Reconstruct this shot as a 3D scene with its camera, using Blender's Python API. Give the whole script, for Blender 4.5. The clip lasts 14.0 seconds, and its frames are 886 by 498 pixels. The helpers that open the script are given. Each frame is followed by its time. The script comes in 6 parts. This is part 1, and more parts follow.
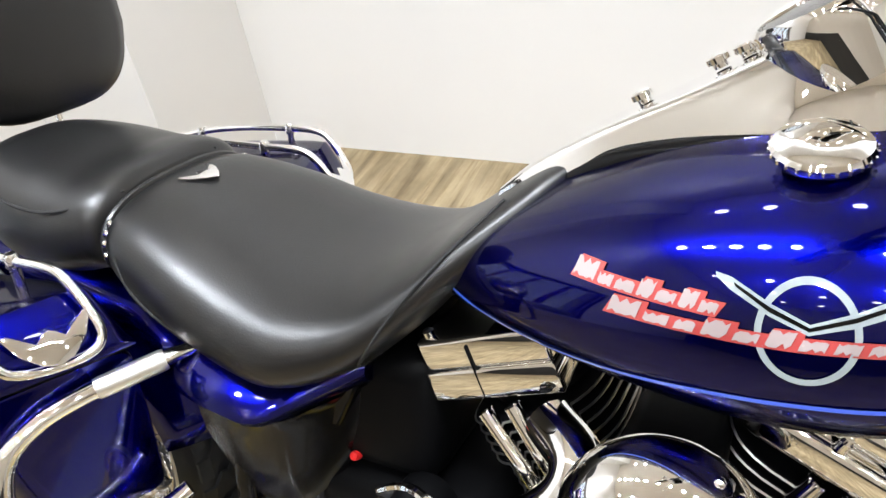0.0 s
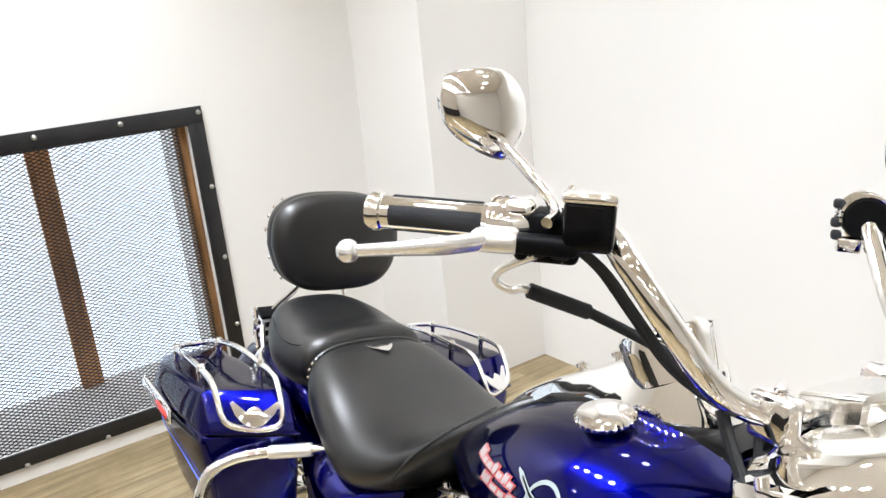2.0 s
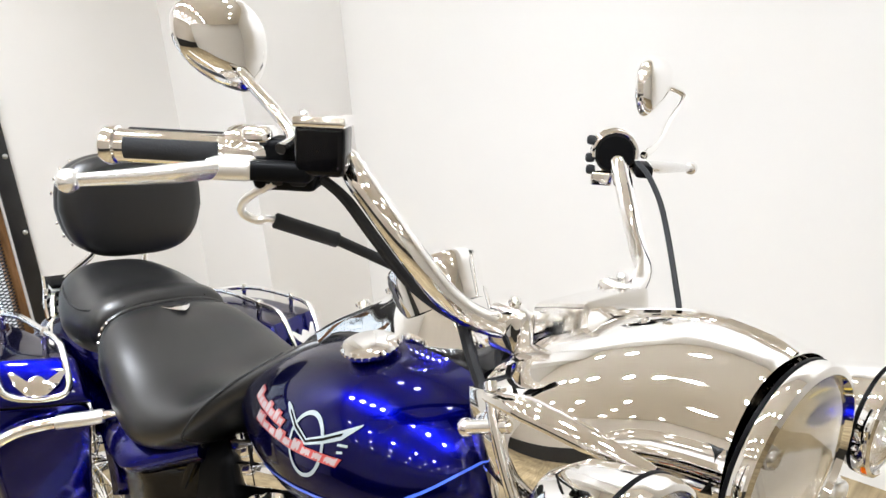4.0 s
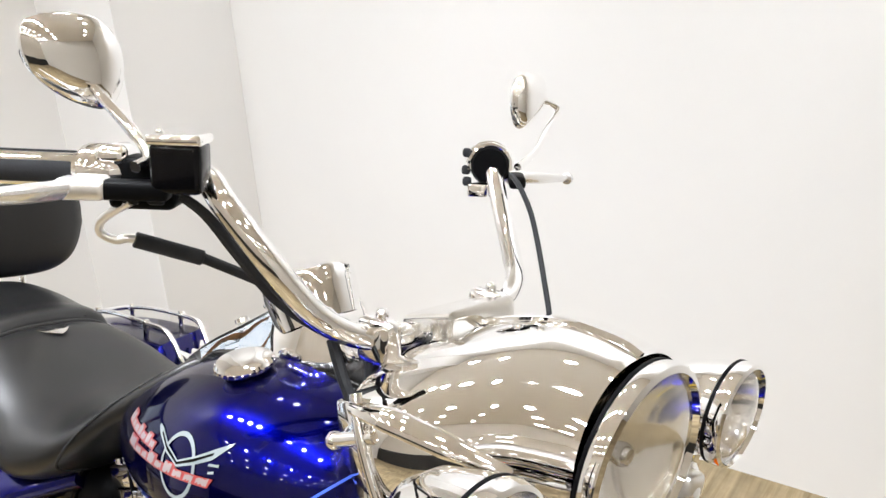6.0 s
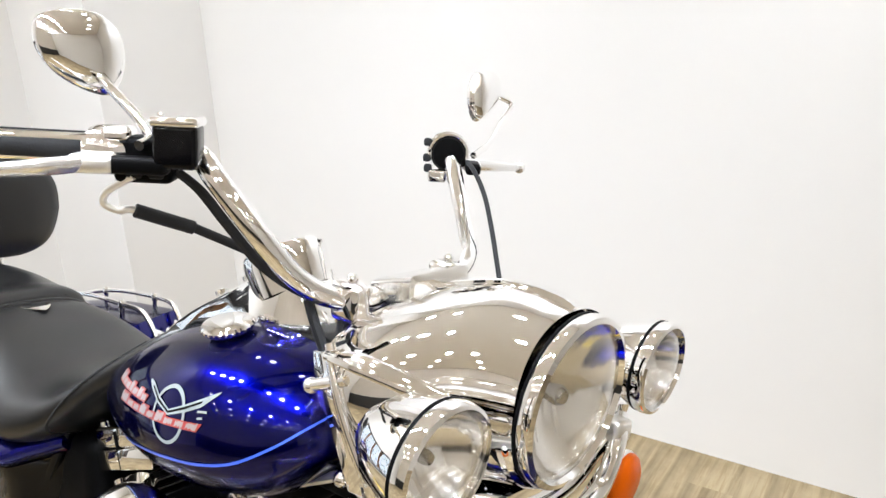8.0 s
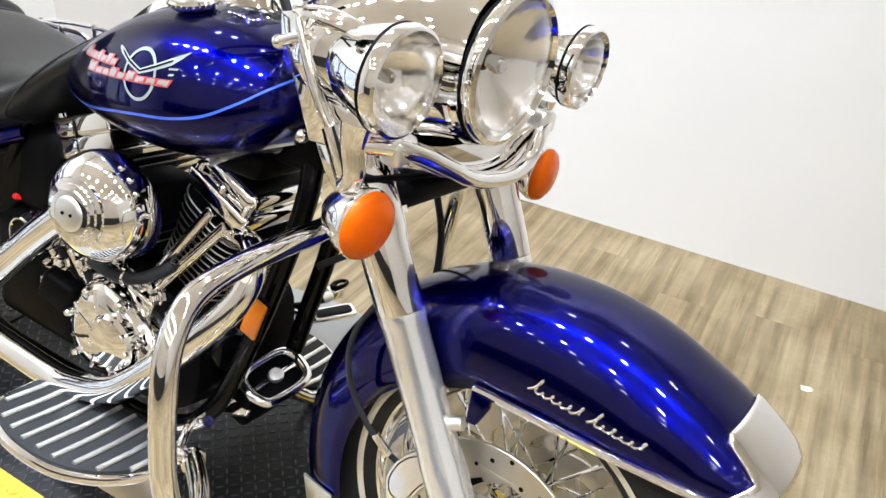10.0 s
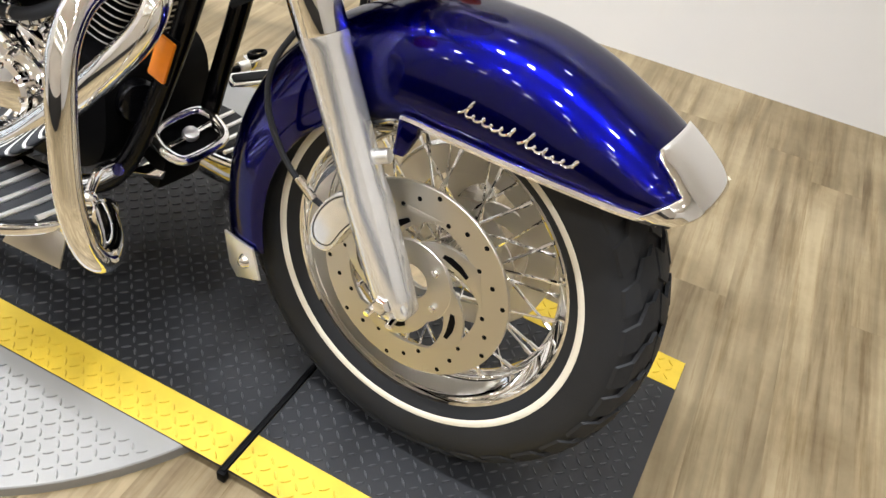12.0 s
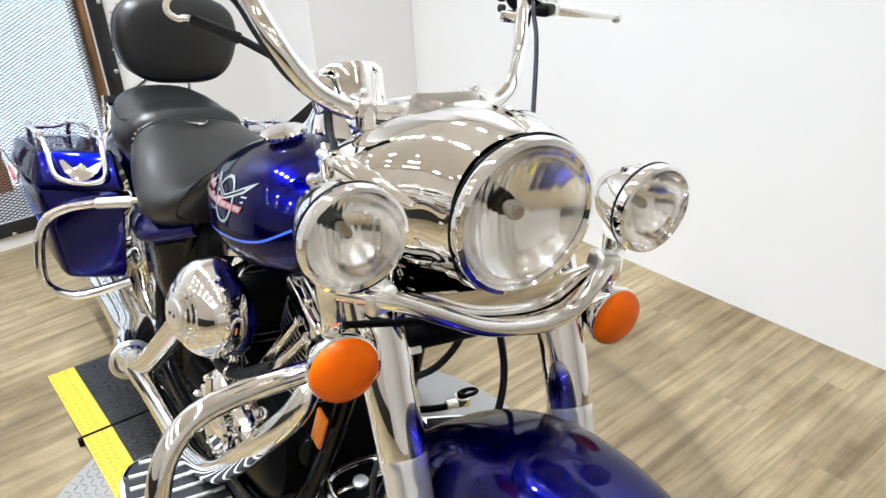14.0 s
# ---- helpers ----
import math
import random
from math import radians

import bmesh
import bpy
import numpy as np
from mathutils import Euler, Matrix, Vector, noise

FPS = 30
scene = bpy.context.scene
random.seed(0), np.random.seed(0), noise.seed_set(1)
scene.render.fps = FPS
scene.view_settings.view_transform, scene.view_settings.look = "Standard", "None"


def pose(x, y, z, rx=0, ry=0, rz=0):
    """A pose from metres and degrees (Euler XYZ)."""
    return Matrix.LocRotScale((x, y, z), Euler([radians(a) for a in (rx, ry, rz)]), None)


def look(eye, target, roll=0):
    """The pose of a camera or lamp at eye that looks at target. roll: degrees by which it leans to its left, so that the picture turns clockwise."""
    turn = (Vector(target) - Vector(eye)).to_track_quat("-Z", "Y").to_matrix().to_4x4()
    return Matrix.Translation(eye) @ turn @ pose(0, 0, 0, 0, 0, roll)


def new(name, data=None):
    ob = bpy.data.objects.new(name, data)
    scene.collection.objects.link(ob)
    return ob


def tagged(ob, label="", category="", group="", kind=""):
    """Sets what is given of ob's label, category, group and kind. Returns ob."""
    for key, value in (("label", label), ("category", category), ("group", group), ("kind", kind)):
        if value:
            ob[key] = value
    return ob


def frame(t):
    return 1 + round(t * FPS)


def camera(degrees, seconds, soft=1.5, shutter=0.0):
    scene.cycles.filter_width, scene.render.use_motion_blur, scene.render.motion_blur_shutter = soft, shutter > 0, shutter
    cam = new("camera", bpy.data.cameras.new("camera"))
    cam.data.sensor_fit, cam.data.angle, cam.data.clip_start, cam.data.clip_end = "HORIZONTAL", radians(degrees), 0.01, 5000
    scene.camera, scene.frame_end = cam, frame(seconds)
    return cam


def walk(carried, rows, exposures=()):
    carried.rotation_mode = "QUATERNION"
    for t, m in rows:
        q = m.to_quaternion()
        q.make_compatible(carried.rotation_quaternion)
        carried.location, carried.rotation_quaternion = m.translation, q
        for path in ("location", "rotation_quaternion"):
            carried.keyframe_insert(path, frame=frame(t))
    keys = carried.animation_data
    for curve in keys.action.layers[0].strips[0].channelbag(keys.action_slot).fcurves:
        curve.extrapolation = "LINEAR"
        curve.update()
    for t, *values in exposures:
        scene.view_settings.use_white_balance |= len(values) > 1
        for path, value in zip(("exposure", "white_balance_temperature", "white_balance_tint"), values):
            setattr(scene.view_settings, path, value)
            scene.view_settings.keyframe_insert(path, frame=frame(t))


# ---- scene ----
cam = camera(58.5, 14.0)
PATH = [
    (0, (1.039, -0.603, 1.217), (0.201, 0.771, 0.03), -9.9),
    (0.5, (1.1, -0.663, 1.234), (-0.1, 0.56, 0.202), -9.7),
    (1, (1.257, -0.725, 1.303), (-0.206, 0.379, 0.504), -10.7),
    (1.5, (1.504, -0.674, 1.321), (-0.057, 0.311, 0.551), -6.7),
    (2, (1.606, -0.641, 1.375), (-0.006, 0.382, 0.778), -5.6),
    (2.5, (1.619, -0.627, 1.372), (0.06, 0.473, 0.772), -3.8),
    (3, (1.637, -0.594, 1.368), (0.141, 0.598, 0.783), -4.4),
    (3.5, (1.665, -0.589, 1.35), (0.216, 0.641, 0.728), -4.4),
    (4, (1.69, -0.582, 1.327), (0.326, 0.711, 0.642), -4.4),
    (6.5, (1.737, -0.557, 1.334), (0.547, 0.916, 0.693), -3.6),
    (7, (1.746, -0.557, 1.347), (0.567, 0.94, 0.741), -3.4),
    (9.5, (1.888, -0.834, 1.269), (0.944, 0.649, 0.315), 1.9),
    (10, (1.887, -0.831, 1.22), (1.031, 0.635, 0.164), 4.1),
    (10.5, (1.887, -0.838, 1.177), (1.133, 0.615, 0.029), 6.3),
    (11, (1.892, -0.849, 1.134), (1.265, 0.576, -0.121), 8.8),
    (11.5, (1.904, -0.855, 1.1), (1.33, 0.542, -0.211), 9.3),
    (12, (1.919, -0.869, 1.082), (1.368, 0.503, -0.265), 9.5),
    (12.5, (1.927, -0.876, 1.117), (1.312, 0.514, -0.182), 6.6),
    (13, (1.943, -0.846, 1.207), (1.11, 0.566, 0.061), 2.6),
    (13.5, (2.035, -0.696, 1.266), (0.707, 0.415, 0.264), -3.5),
    (14, (2.097, -0.523, 1.29), (0.618, 0.459, 0.369), -4.0),
]
walk(cam, [(t, look(eye, target, roll)) for t, eye, target, roll in PATH],
     [(0.0, 0.06, 6200, 8), (3.0, 0.07, 6250, 8), (6.5, 0.0, 6250, 9), (10.0, 0.16, 6000, 8), (12.0, 0.0, 6300, 9), (13.5, 0.0, 6000, 7), (14.0, 0.04, 5950, 7)])

# ---- light ----
world = bpy.data.worlds.new("world")
scene.world = world
world.use_nodes = True
wbg = world.node_tree.nodes["Background"]
wbg.inputs[0].default_value = (1.0, 0.96, 0.9, 1)
wbg.inputs[1].default_value = 0.0


LAMP_W = 17.2


def ceiling_lamp(x, y, z, power, radius, cone=110, aside=0.001):
    d = bpy.data.lights.new("spot_bulb", "SPOT")
    d.shadow_soft_size, d.energy, d.color = radius, power * 4, (0.965, 0.985, 1.04)
    d.spot_size, d.spot_blend = radians(cone), 1.0
    ob = new("spot_bulb_light", d)
    ob.matrix_world = look((x, y, z), (x, y + aside, 0))
    return ob


# ---- materials ----
def material(name, colour, rough=0.5, metal=0.0, coat=0.0, coat_rough=0.03, grain=0.0, grain_scale=200.0, stain=0.0,
             stain_scale=6.0, rough_var=0.0, emit=0.0, alpha=1.0, transmission=0.0, ior=1.45, spec=0.5, edge=None):
    m = bpy.data.materials.new(name)
    m.use_nodes = True
    nt = m.node_tree
    b = nt.nodes["Principled BSDF"]
    b.inputs["Base Color"].default_value = (*colour, 1)
    b.inputs["Roughness"].default_value = rough
    b.inputs["Metallic"].default_value = metal
    b.inputs["Coat Weight"].default_value = coat
    b.inputs["Coat Roughness"].default_value = coat_rough
    b.inputs["Transmission Weight"].default_value = transmission
    b.inputs["IOR"].default_value = ior
    b.inputs["Specular IOR Level"].default_value = spec
    if edge:
        b.inputs["Specular Tint"].default_value = (*edge, 1)
    if emit:
        b.inputs["Emission Color"].default_value = (*colour, 1)
        b.inputs["Emission Strength"].default_value = emit
    tc = nt.nodes.new("ShaderNodeTexCoord")
    if stain or rough_var:
        n = nt.nodes.new("ShaderNodeTexNoise")
        n.inputs["Scale"].default_value, n.inputs["Detail"].default_value = stain_scale, 6
        nt.links.new(tc.outputs["Object"], n.inputs["Vector"])
        if stain:
            mix = nt.nodes.new("ShaderNodeMix")
            mix.data_type = "RGBA"
            mix.inputs[6].default_value = (*[c * (1 - stain) for c in colour], 1)
            mix.inputs[7].default_value = (*[min(1, c * (1 + stain)) for c in colour], 1)
            nt.links.new(n.outputs["Fac"], mix.inputs[0])
            nt.links.new(mix.outputs[2], b.inputs["Base Color"])
        if rough_var:
            r = nt.nodes.new("ShaderNodeMapRange")
            r.inputs[3].default_value, r.inputs[4].default_value = max(0.01, rough - rough_var), min(1, rough + rough_var)
            nt.links.new(n.outputs["Fac"], r.inputs[0])
            nt.links.new(r.outputs[0], b.inputs["Roughness"])
    if grain:
        g = nt.nodes.new("ShaderNodeTexNoise")
        g.inputs["Scale"].default_value, g.inputs["Detail"].default_value = grain_scale, 4
        bump = nt.nodes.new("ShaderNodeBump")
        bump.inputs["Strength"].default_value, bump.inputs["Distance"].default_value = grain, 0.002
        nt.links.new(tc.outputs["Object"], g.inputs["Vector"])
        nt.links.new(g.outputs["Fac"], bump.inputs["Height"])
        nt.links.new(bump.outputs[0], b.inputs["Normal"])
    return m


CHROME = material("chrome", (0.965, 0.96, 0.955), 0.022, 1.0, rough_var=0.012, stain_scale=9)
DULLCHROME = material("dull_chrome", (0.88, 0.87, 0.845), 0.14, 1.0, rough_var=0.04, stain_scale=20)
SATIN = material("brushed_alloy", (0.97, 0.965, 0.95), 0.36, 1.0, rough_var=0.08, stain_scale=30, grain=0.04)
ALLOY = material("polished_alloy", (0.93, 0.93, 0.925), 0.19, 0.82, rough_var=0.06, stain_scale=26)
STEEL = material("machined_steel", (0.68, 0.65, 0.59), 0.34, 1.0, rough_var=0.08, stain_scale=40)
FINEDGE = material("machined_fin_edge", (0.46, 0.45, 0.43), 0.36, 1.0, rough_var=0.08, stain_scale=40)
BLUE = material("cobalt_pearl_paint", (0.0004, 0.0010, 0.112), 0.235, 0.97, coat=0.65, coat_rough=0.012, edge=(0.0, 0.0, 0.22))
BLACKPAINT = material("gloss_black_paint", (0.002, 0.002, 0.0024), 0.2, 0.0, coat=0.10, spec=0.16)
BLACK = material("matt_black_metal", (0.002, 0.002, 0.0023), 0.5, 0.0, spec=0.08, rough_var=0.1, stain_scale=30)
RUBBER = material("black_rubber", (0.017, 0.0176, 0.0195), 0.6, spec=0.3, grain=0.15, grain_scale=300, stain=0.25, stain_scale=15)
LEATHER = material("black_vinyl", (0.006, 0.006, 0.0062), 0.33, spec=0.72, grain=0.14, grain_scale=420, rough_var=0.06, stain_scale=14)
THREAD = material("black_thread", (0.01, 0.01, 0.01), 0.8)
AMBER = material("amber_plastic", (0.70, 0.112, 0.0003), 0.25, grain=0.10, grain_scale=90, stain=0.22, stain_scale=22, coat=0.04, spec=0.18)
AMBERGLASS = material("amber_reflector_plastic", (0.80, 0.23, 0.012), 0.2, stain=0.1, stain_scale=60, coat=0.3)
REDLENS = material("red_plastic", (0.5, 0.02, 0.015), 0.2, coat=0.5)
WHITEWALL = material("cream_whitewall", (0.72, 0.66, 0.54), 0.55, stain=0.06, stain_scale=10)
STRIPE = material("light_blue_pinstripe", (0.07, 0.16, 0.95), 0.3, coat=0.6)
PINKRED = material("red_lettering", (0.40, 0.05, 0.048), 0.35, coat=1.0)
CREAM = material("cream_lettering", (0.36, 0.30, 0.30), 0.35, coat=1.0)
SILVERGREY = material("silver_grey_graphic", (0.28, 0.32, 0.34), 0.35, coat=1.0)
YELLOW = material("yellow_safety_paint", (0.58, 0.41, 0.035), 0.5, grain=0.1, grain_scale=120, stain=0.24, stain_scale=22)
DARKPLATE = material("black_tread_plate", (0.026, 0.0268, 0.029), 0.38, 0.3, grain=0.1, grain_scale=90, stain=0.35, stain_scale=7, rough_var=0.12)
# paler than the plate: wear, plus the light the raised tops catch, as colour
LITWORNPLATE = material("lit_worn_tread_tops", (0.11, 0.11, 0.115), 0.34, 0.5, stain=0.3, stain_scale=12, rough_var=0.1)
PLATE = material("grey_tread_plate", (0.245, 0.238, 0.225), 0.46, 0.2, grain=0.08, grain_scale=90, stain=0.12, stain_scale=8, rough_var=0.12)
WALLPAINT = material("off_white_wall_paint", (0.775, 0.760, 0.735), 0.6, grain=0.05, grain_scale=160, stain=0.02, stain_scale=2)
TAUPEPAINT = material("taupe_wall_paint", (0.58, 0.535, 0.475), 0.6, grain=0.05, grain_scale=160, stain=0.05, stain_scale=2)
CEILPAINT = material("ceiling_tan", (0.95, 0.905, 0.83), 0.7, grain=0.04, grain_scale=90)
DARKSTEEL = material("dark_steel", (0.045, 0.045, 0.047), 0.4, 0.8, rough_var=0.12, stain=0.3, stain_scale=12, grain=0.05)
BOLT = material("zinc_bolt", (0.6, 0.6, 0.58), 0.3, 1.0)
DAYLIGHT = material("bright_window_panel", (0.84, 0.92, 1.0), 0.5, emit=1.6)
MIRRORGLASS = material("mirror_glass", (0.8, 0.82, 0.83), 0.02, 1.0)
BULBFACE = material("glowing_bulb_face", (1.0, 0.97, 0.93), 0.5, emit=42.0)
CHARCOAL = material("charcoal_reflection_panel", (0.02, 0.019, 0.018), 0.5, grain=0.08, grain_scale=60, stain=0.2, stain_scale=4)
GLASS = material("clear_glass", (1, 1, 1), 0.0, transmission=1.0, ior=1.45)
REFLECTOR = material("lamp_reflector", (0.98, 0.975, 0.965), 0.13, 1.0, rough_var=0.05, stain_scale=30)
BULB = material("bulb_cap", (0.6, 0.59, 0.58), 0.15, 1.0)
RED = material("red_plastic_handle", (0.7, 0.02, 0.02), 0.3)


FLOOR = -0.025


def wood(name, light, dark, scale, rough=0.45, scuff=False):
    m = material(name, light, rough, spec=0.22)
    nt = m.node_tree
    b = nt.nodes["Principled BSDF"]
    tc = nt.nodes["Texture Coordinate"]
    info = nt.nodes.new("ShaderNodeObjectInfo")
    add = nt.nodes.new("ShaderNodeVectorMath")
    add.operation = "MULTIPLY_ADD"
    add.inputs[1].default_value = scale
    comb = nt.nodes.new("ShaderNodeCombineXYZ")
    mul = nt.nodes.new("ShaderNodeMath")
    mul.operation = "MULTIPLY"
    mul.inputs[1].default_value = 37.0
    nt.links.new(info.outputs["Random"], mul.inputs[0])
    for i in range(3):
        nt.links.new(mul.outputs[0], comb.inputs[i])
    nt.links.new(tc.outputs["Object"], add.inputs[0])
    nt.links.new(comb.outputs[0], add.inputs[2])
    big = nt.nodes.new("ShaderNodeTexNoise")
    big.inputs["Scale"].default_value, big.inputs["Detail"].default_value, big.inputs["Distortion"].default_value = 1.0, 7, 0.6
    nt.links.new(add.outputs[0], big.inputs["Vector"])
    ramp = nt.nodes.new("ShaderNodeValToRGB")
    ramp.color_ramp.elements[0].position, ramp.color_ramp.elements[0].color = 0.3, (*dark, 1)
    ramp.color_ramp.elements[1].position, ramp.color_ramp.elements[1].color = 0.72, (*light, 1)
    nt.links.new(big.outputs["Fac"], ramp.inputs[0])
    hsv = nt.nodes.new("ShaderNodeHueSaturation")
    val = nt.nodes.new("ShaderNodeMapRange")
    val.inputs[3].default_value, val.inputs[4].default_value = 0.95, 1.05
    nt.links.new(info.outputs["Random"], val.inputs[0])
    nt.links.new(val.outputs[0], hsv.inputs["Value"])
    nt.links.new(ramp.outputs[0], hsv.inputs["Color"])
    geo = nt.nodes.new("ShaderNodeNewGeometry")
    dirt = nt.nodes.new("ShaderNodeTexNoise")
    dirt.inputs["Scale"].default_value, dirt.inputs["Detail"].default_value, dirt.inputs["Roughness"].default_value = 2.6, 8, 0.65
    nt.links.new(geo.outputs["Position"], dirt.inputs["Vector"])
    worn = nt.nodes.new("ShaderNodeValToRGB")
    worn.color_ramp.elements[0].position, worn.color_ramp.elements[0].color = 0.36, (0.66, 0.62, 0.55, 1)
    worn.color_ramp.elements[1].position, worn.color_ramp.elements[1].color = 0.62, (1.06, 1.05, 1.03, 1)
    nt.links.new(dirt.outputs["Fac"], worn.inputs[0])
    mul2 = nt.nodes.new("ShaderNodeMix")
    mul2.data_type, mul2.blend_type = "RGBA", "MULTIPLY"
    mul2.inputs[0].default_value = 1.0
    nt.links.new(hsv.outputs[0], mul2.inputs[6])
    nt.links.new(worn.outputs[0], mul2.inputs[7])
    last = mul2.outputs[2]
    # fine dark streaks along the grain
    fine = nt.nodes.new("ShaderNodeVectorMath")
    fine.operation = "MULTIPLY"
    fine.inputs[1].default_value = (1.3, 1.9, 1.9) if scale[0] < scale[2] else (1.9, 1.9, 1.3)
    nt.links.new(add.outputs[0], fine.inputs[0])
    vein = nt.nodes.new("ShaderNodeTexNoise")
    vein.inputs["Scale"].default_value, vein.inputs["Detail"].default_value, vein.inputs["Roughness"].default_value = 1.0, 5, 0.7
    nt.links.new(fine.outputs[0], vein.inputs["Vector"])
    tone = nt.nodes.new("ShaderNodeValToRGB")
    tone.color_ramp.elements[0].position, tone.color_ramp.elements[0].color = 0.33, (0.74, 0.69, 0.61, 1)
    tone.color_ramp.elements[1].position, tone.color_ramp.elements[1].color = 0.50, (1.04, 1.04, 1.04, 1)
    nt.links.new(vein.outputs["Fac"], tone.inputs[0])
    mul3 = nt.nodes.new("ShaderNodeMix")
    mul3.data_type, mul3.blend_type = "RGBA", "MULTIPLY"
    mul3.inputs[0].default_value = 1.0
    nt.links.new(last, mul3.inputs[6])
    nt.links.new(tone.outputs[0], mul3.inputs[7])
    last = mul3.outputs[2]
    if scuff:
        away = nt.nodes.new("ShaderNodeVectorMath")
        away.operation = "DISTANCE"
        away.inputs[1].default_value = (0.84, -0.11, FLOOR)
        nt.links.new(geo.outputs["Position"], away.inputs[0])
        ring = nt.nodes.new("ShaderNodeValToRGB")
        ring.color_ramp.elements[0].position, ring.color_ramp.elements[0].color = 0.62, (0, 0, 0, 1)
        ring.color_ramp.elements[1].position, ring.color_ramp.elements[1].color = 1.0, (0, 0, 0, 1)
        for place_, grey in ((0.86, 0.45), (0.93, 1.0), (0.96, 0.3)):
            e = ring.color_ramp.elements.new(place_)
            e.color = (grey, grey, grey, 1)
        nt.links.new(away.outputs["Value"], ring.inputs[0])
        patchy = nt.nodes.new("ShaderNodeMath")
        patchy.operation = "MULTIPLY"
        nt.links.new(ring.outputs[0], patchy.inputs[0])
        nt.links.new(dirt.outputs["Fac"], patchy.inputs[1])
        dark_ = nt.nodes.new("ShaderNodeMix")
        dark_.data_type = "RGBA"
        dark_.inputs[7].default_value = (0.075, 0.058, 0.036, 1)
        nt.links.new(patchy.outputs[0], dark_.inputs[0])
        nt.links.new(last, dark_.inputs[6])
        last = dark_.outputs[2]
    nt.links.new(last, b.inputs["Base Color"])
    bump = nt.nodes.new("ShaderNodeBump")
    bump.inputs["Strength"].default_value, bump.inputs["Distance"].default_value = 0.12, 0.001
    nt.links.new(big.outputs["Fac"], bump.inputs["Height"])
    nt.links.new(bump.outputs[0], b.inputs["Normal"])
    return m


OAK = wood("pale_oak_planks", (0.350, 0.284, 0.176), (0.166, 0.128, 0.076), (2.0, 26.0, 26.0), 0.42, True)
MULLIONWOOD = wood("orange_brown_wood", (0.86, 0.43, 0.18), (0.42, 0.20, 0.085), (24.0, 24.0, 2.5), 0.6)
BARNWOOD = wood("brown_rough_wood", (0.46, 0.255, 0.115), (0.13, 0.068, 0.032), (24.0, 24.0, 2.5), 0.7)


# ---- mesh helpers ----
def part(name, bm, mat, parent=None, label="", smooth=38.0, bevel=0.0, steered=False):
    """Link a bmesh as one mesh object under a thing or a part."""
    if steered:
        bm.transform(STEER)
    me = bpy.data.meshes.new(name)
    bmesh.ops.recalc_face_normals(bm, faces=bm.faces)
    if smooth:
        for f in bm.faces:
            f.smooth = True
        for e in bm.edges:
            if len(e.link_faces) == 2 and e.calc_face_angle(0) > radians(smooth):
                e.smooth = False
    bm.to_mesh(me)
    bm.free()
    me.materials.append(mat)
    ob = new(name, me)
    ob.parent = parent
    if label:
        tagged(ob, label)
    if bevel:
        b = ob.modifiers.new("bevel", "BEVEL")
        b.width, b.segments, b.limit_method = bevel, 2, "ANGLE"
        b.harden_normals = False
    return ob


def thing(name, label, category, m=Matrix(), group="", kind=""):
    ob = new(name)
    ob.matrix_world = m
    return tagged(ob, label, category, group, kind)


def V(*a):
    return Vector(a)


def axes(centre, z, x=(1, 0, 0)):
    """A frame at centre whose z points along z and whose x leans to x."""
    z = Vector(z).normalized()
    x = Vector(x)
    y = z.cross(x)
    if y.length < 1e-5:
        y = z.cross(Vector((0, 1, 0)))
    y.normalize()
    x = y.cross(z)
    m = Matrix((x, y, z)).transposed().to_4x4()
    m.translation = centre
    return m


def box(sx, sy, sz, m=Matrix(), bm=None):
    bm = bm or bmesh.new()
    bmesh.ops.create_cube(bm, size=1, matrix=m @ Matrix.Diagonal((sx, sy, sz, 1)))
    return bm


def rbox(sx, sy, sz, m=Matrix(), r=0.004, seg=2, bm=None):
    """A box with rounded edges."""
    b = box(sx, sy, sz)
    bmesh.ops.bevel(b, geom=b.edges[:], offset=r, segments=seg, profile=0.5, affect="EDGES")
    b.transform(m)
    if bm is None:
        return b
    return join(bm, b)


def join(bm, other):
    me = bpy.data.meshes.new("tmp")
    other.to_mesh(me)
    other.free()
    bm.from_mesh(me)
    bpy.data.meshes.remove(me)
    return bm


def loft(rings, caps=True, bm=None):
    """A skin over closed rings of equal count."""
    bm = bm or bmesh.new()
    rows = [[bm.verts.new(p) for p in ring] for ring in rings]
    n = len(rows[0])
    for a, b in zip(rows, rows[1:]):
        for i in range(n):
            bm.faces.new((a[i], a[(i + 1) % n], b[(i + 1) % n], b[i]))
    if caps:
        bm.faces.new(rows[0][::-1])
        bm.faces.new(rows[-1])
    return bm


def sheet(rows, bm=None):
    """A skin over open rows of equal count."""
    bm = bm or bmesh.new()
    vs = [[bm.verts.new(p) for p in row] for row in rows]
    for a, b in zip(vs, vs[1:]):
        for i in range(len(a) - 1):
            bm.faces.new((a[i], a[i + 1], b[i + 1], b[i]))
    return bm


def lathe(profile, m=Matrix(), n=40, bm=None, closed=False):
    """Turn a profile of (radius, height) round m's z axis."""
    bm = bm or bmesh.new()
    rows = []
    for r, h in profile:
        if r < 1e-6:
            rows.append([bm.verts.new(m @ Vector((0, 0, h)))])
        else:
            rows.append([bm.verts.new(m @ Vector((r * math.cos(2 * math.pi * i / n), r * math.sin(2 * math.pi * i / n), h))) for i in range(n)])
    pairs = list(zip(rows, rows[1:])) + ([(rows[-1], rows[0])] if closed else [])
    for a, b in pairs:
        for i in range(n):
            j = (i + 1) % n
            if len(a) == 1 and len(b) == 1:
                continue
            if len(a) == 1:
                bm.faces.new((a[0], b[i], b[j]))
            elif len(b) == 1:
                bm.faces.new((a[i], a[j], b[0]))
            else:
                bm.faces.new((a[i], a[j], b[j], b[i]))
    return bm


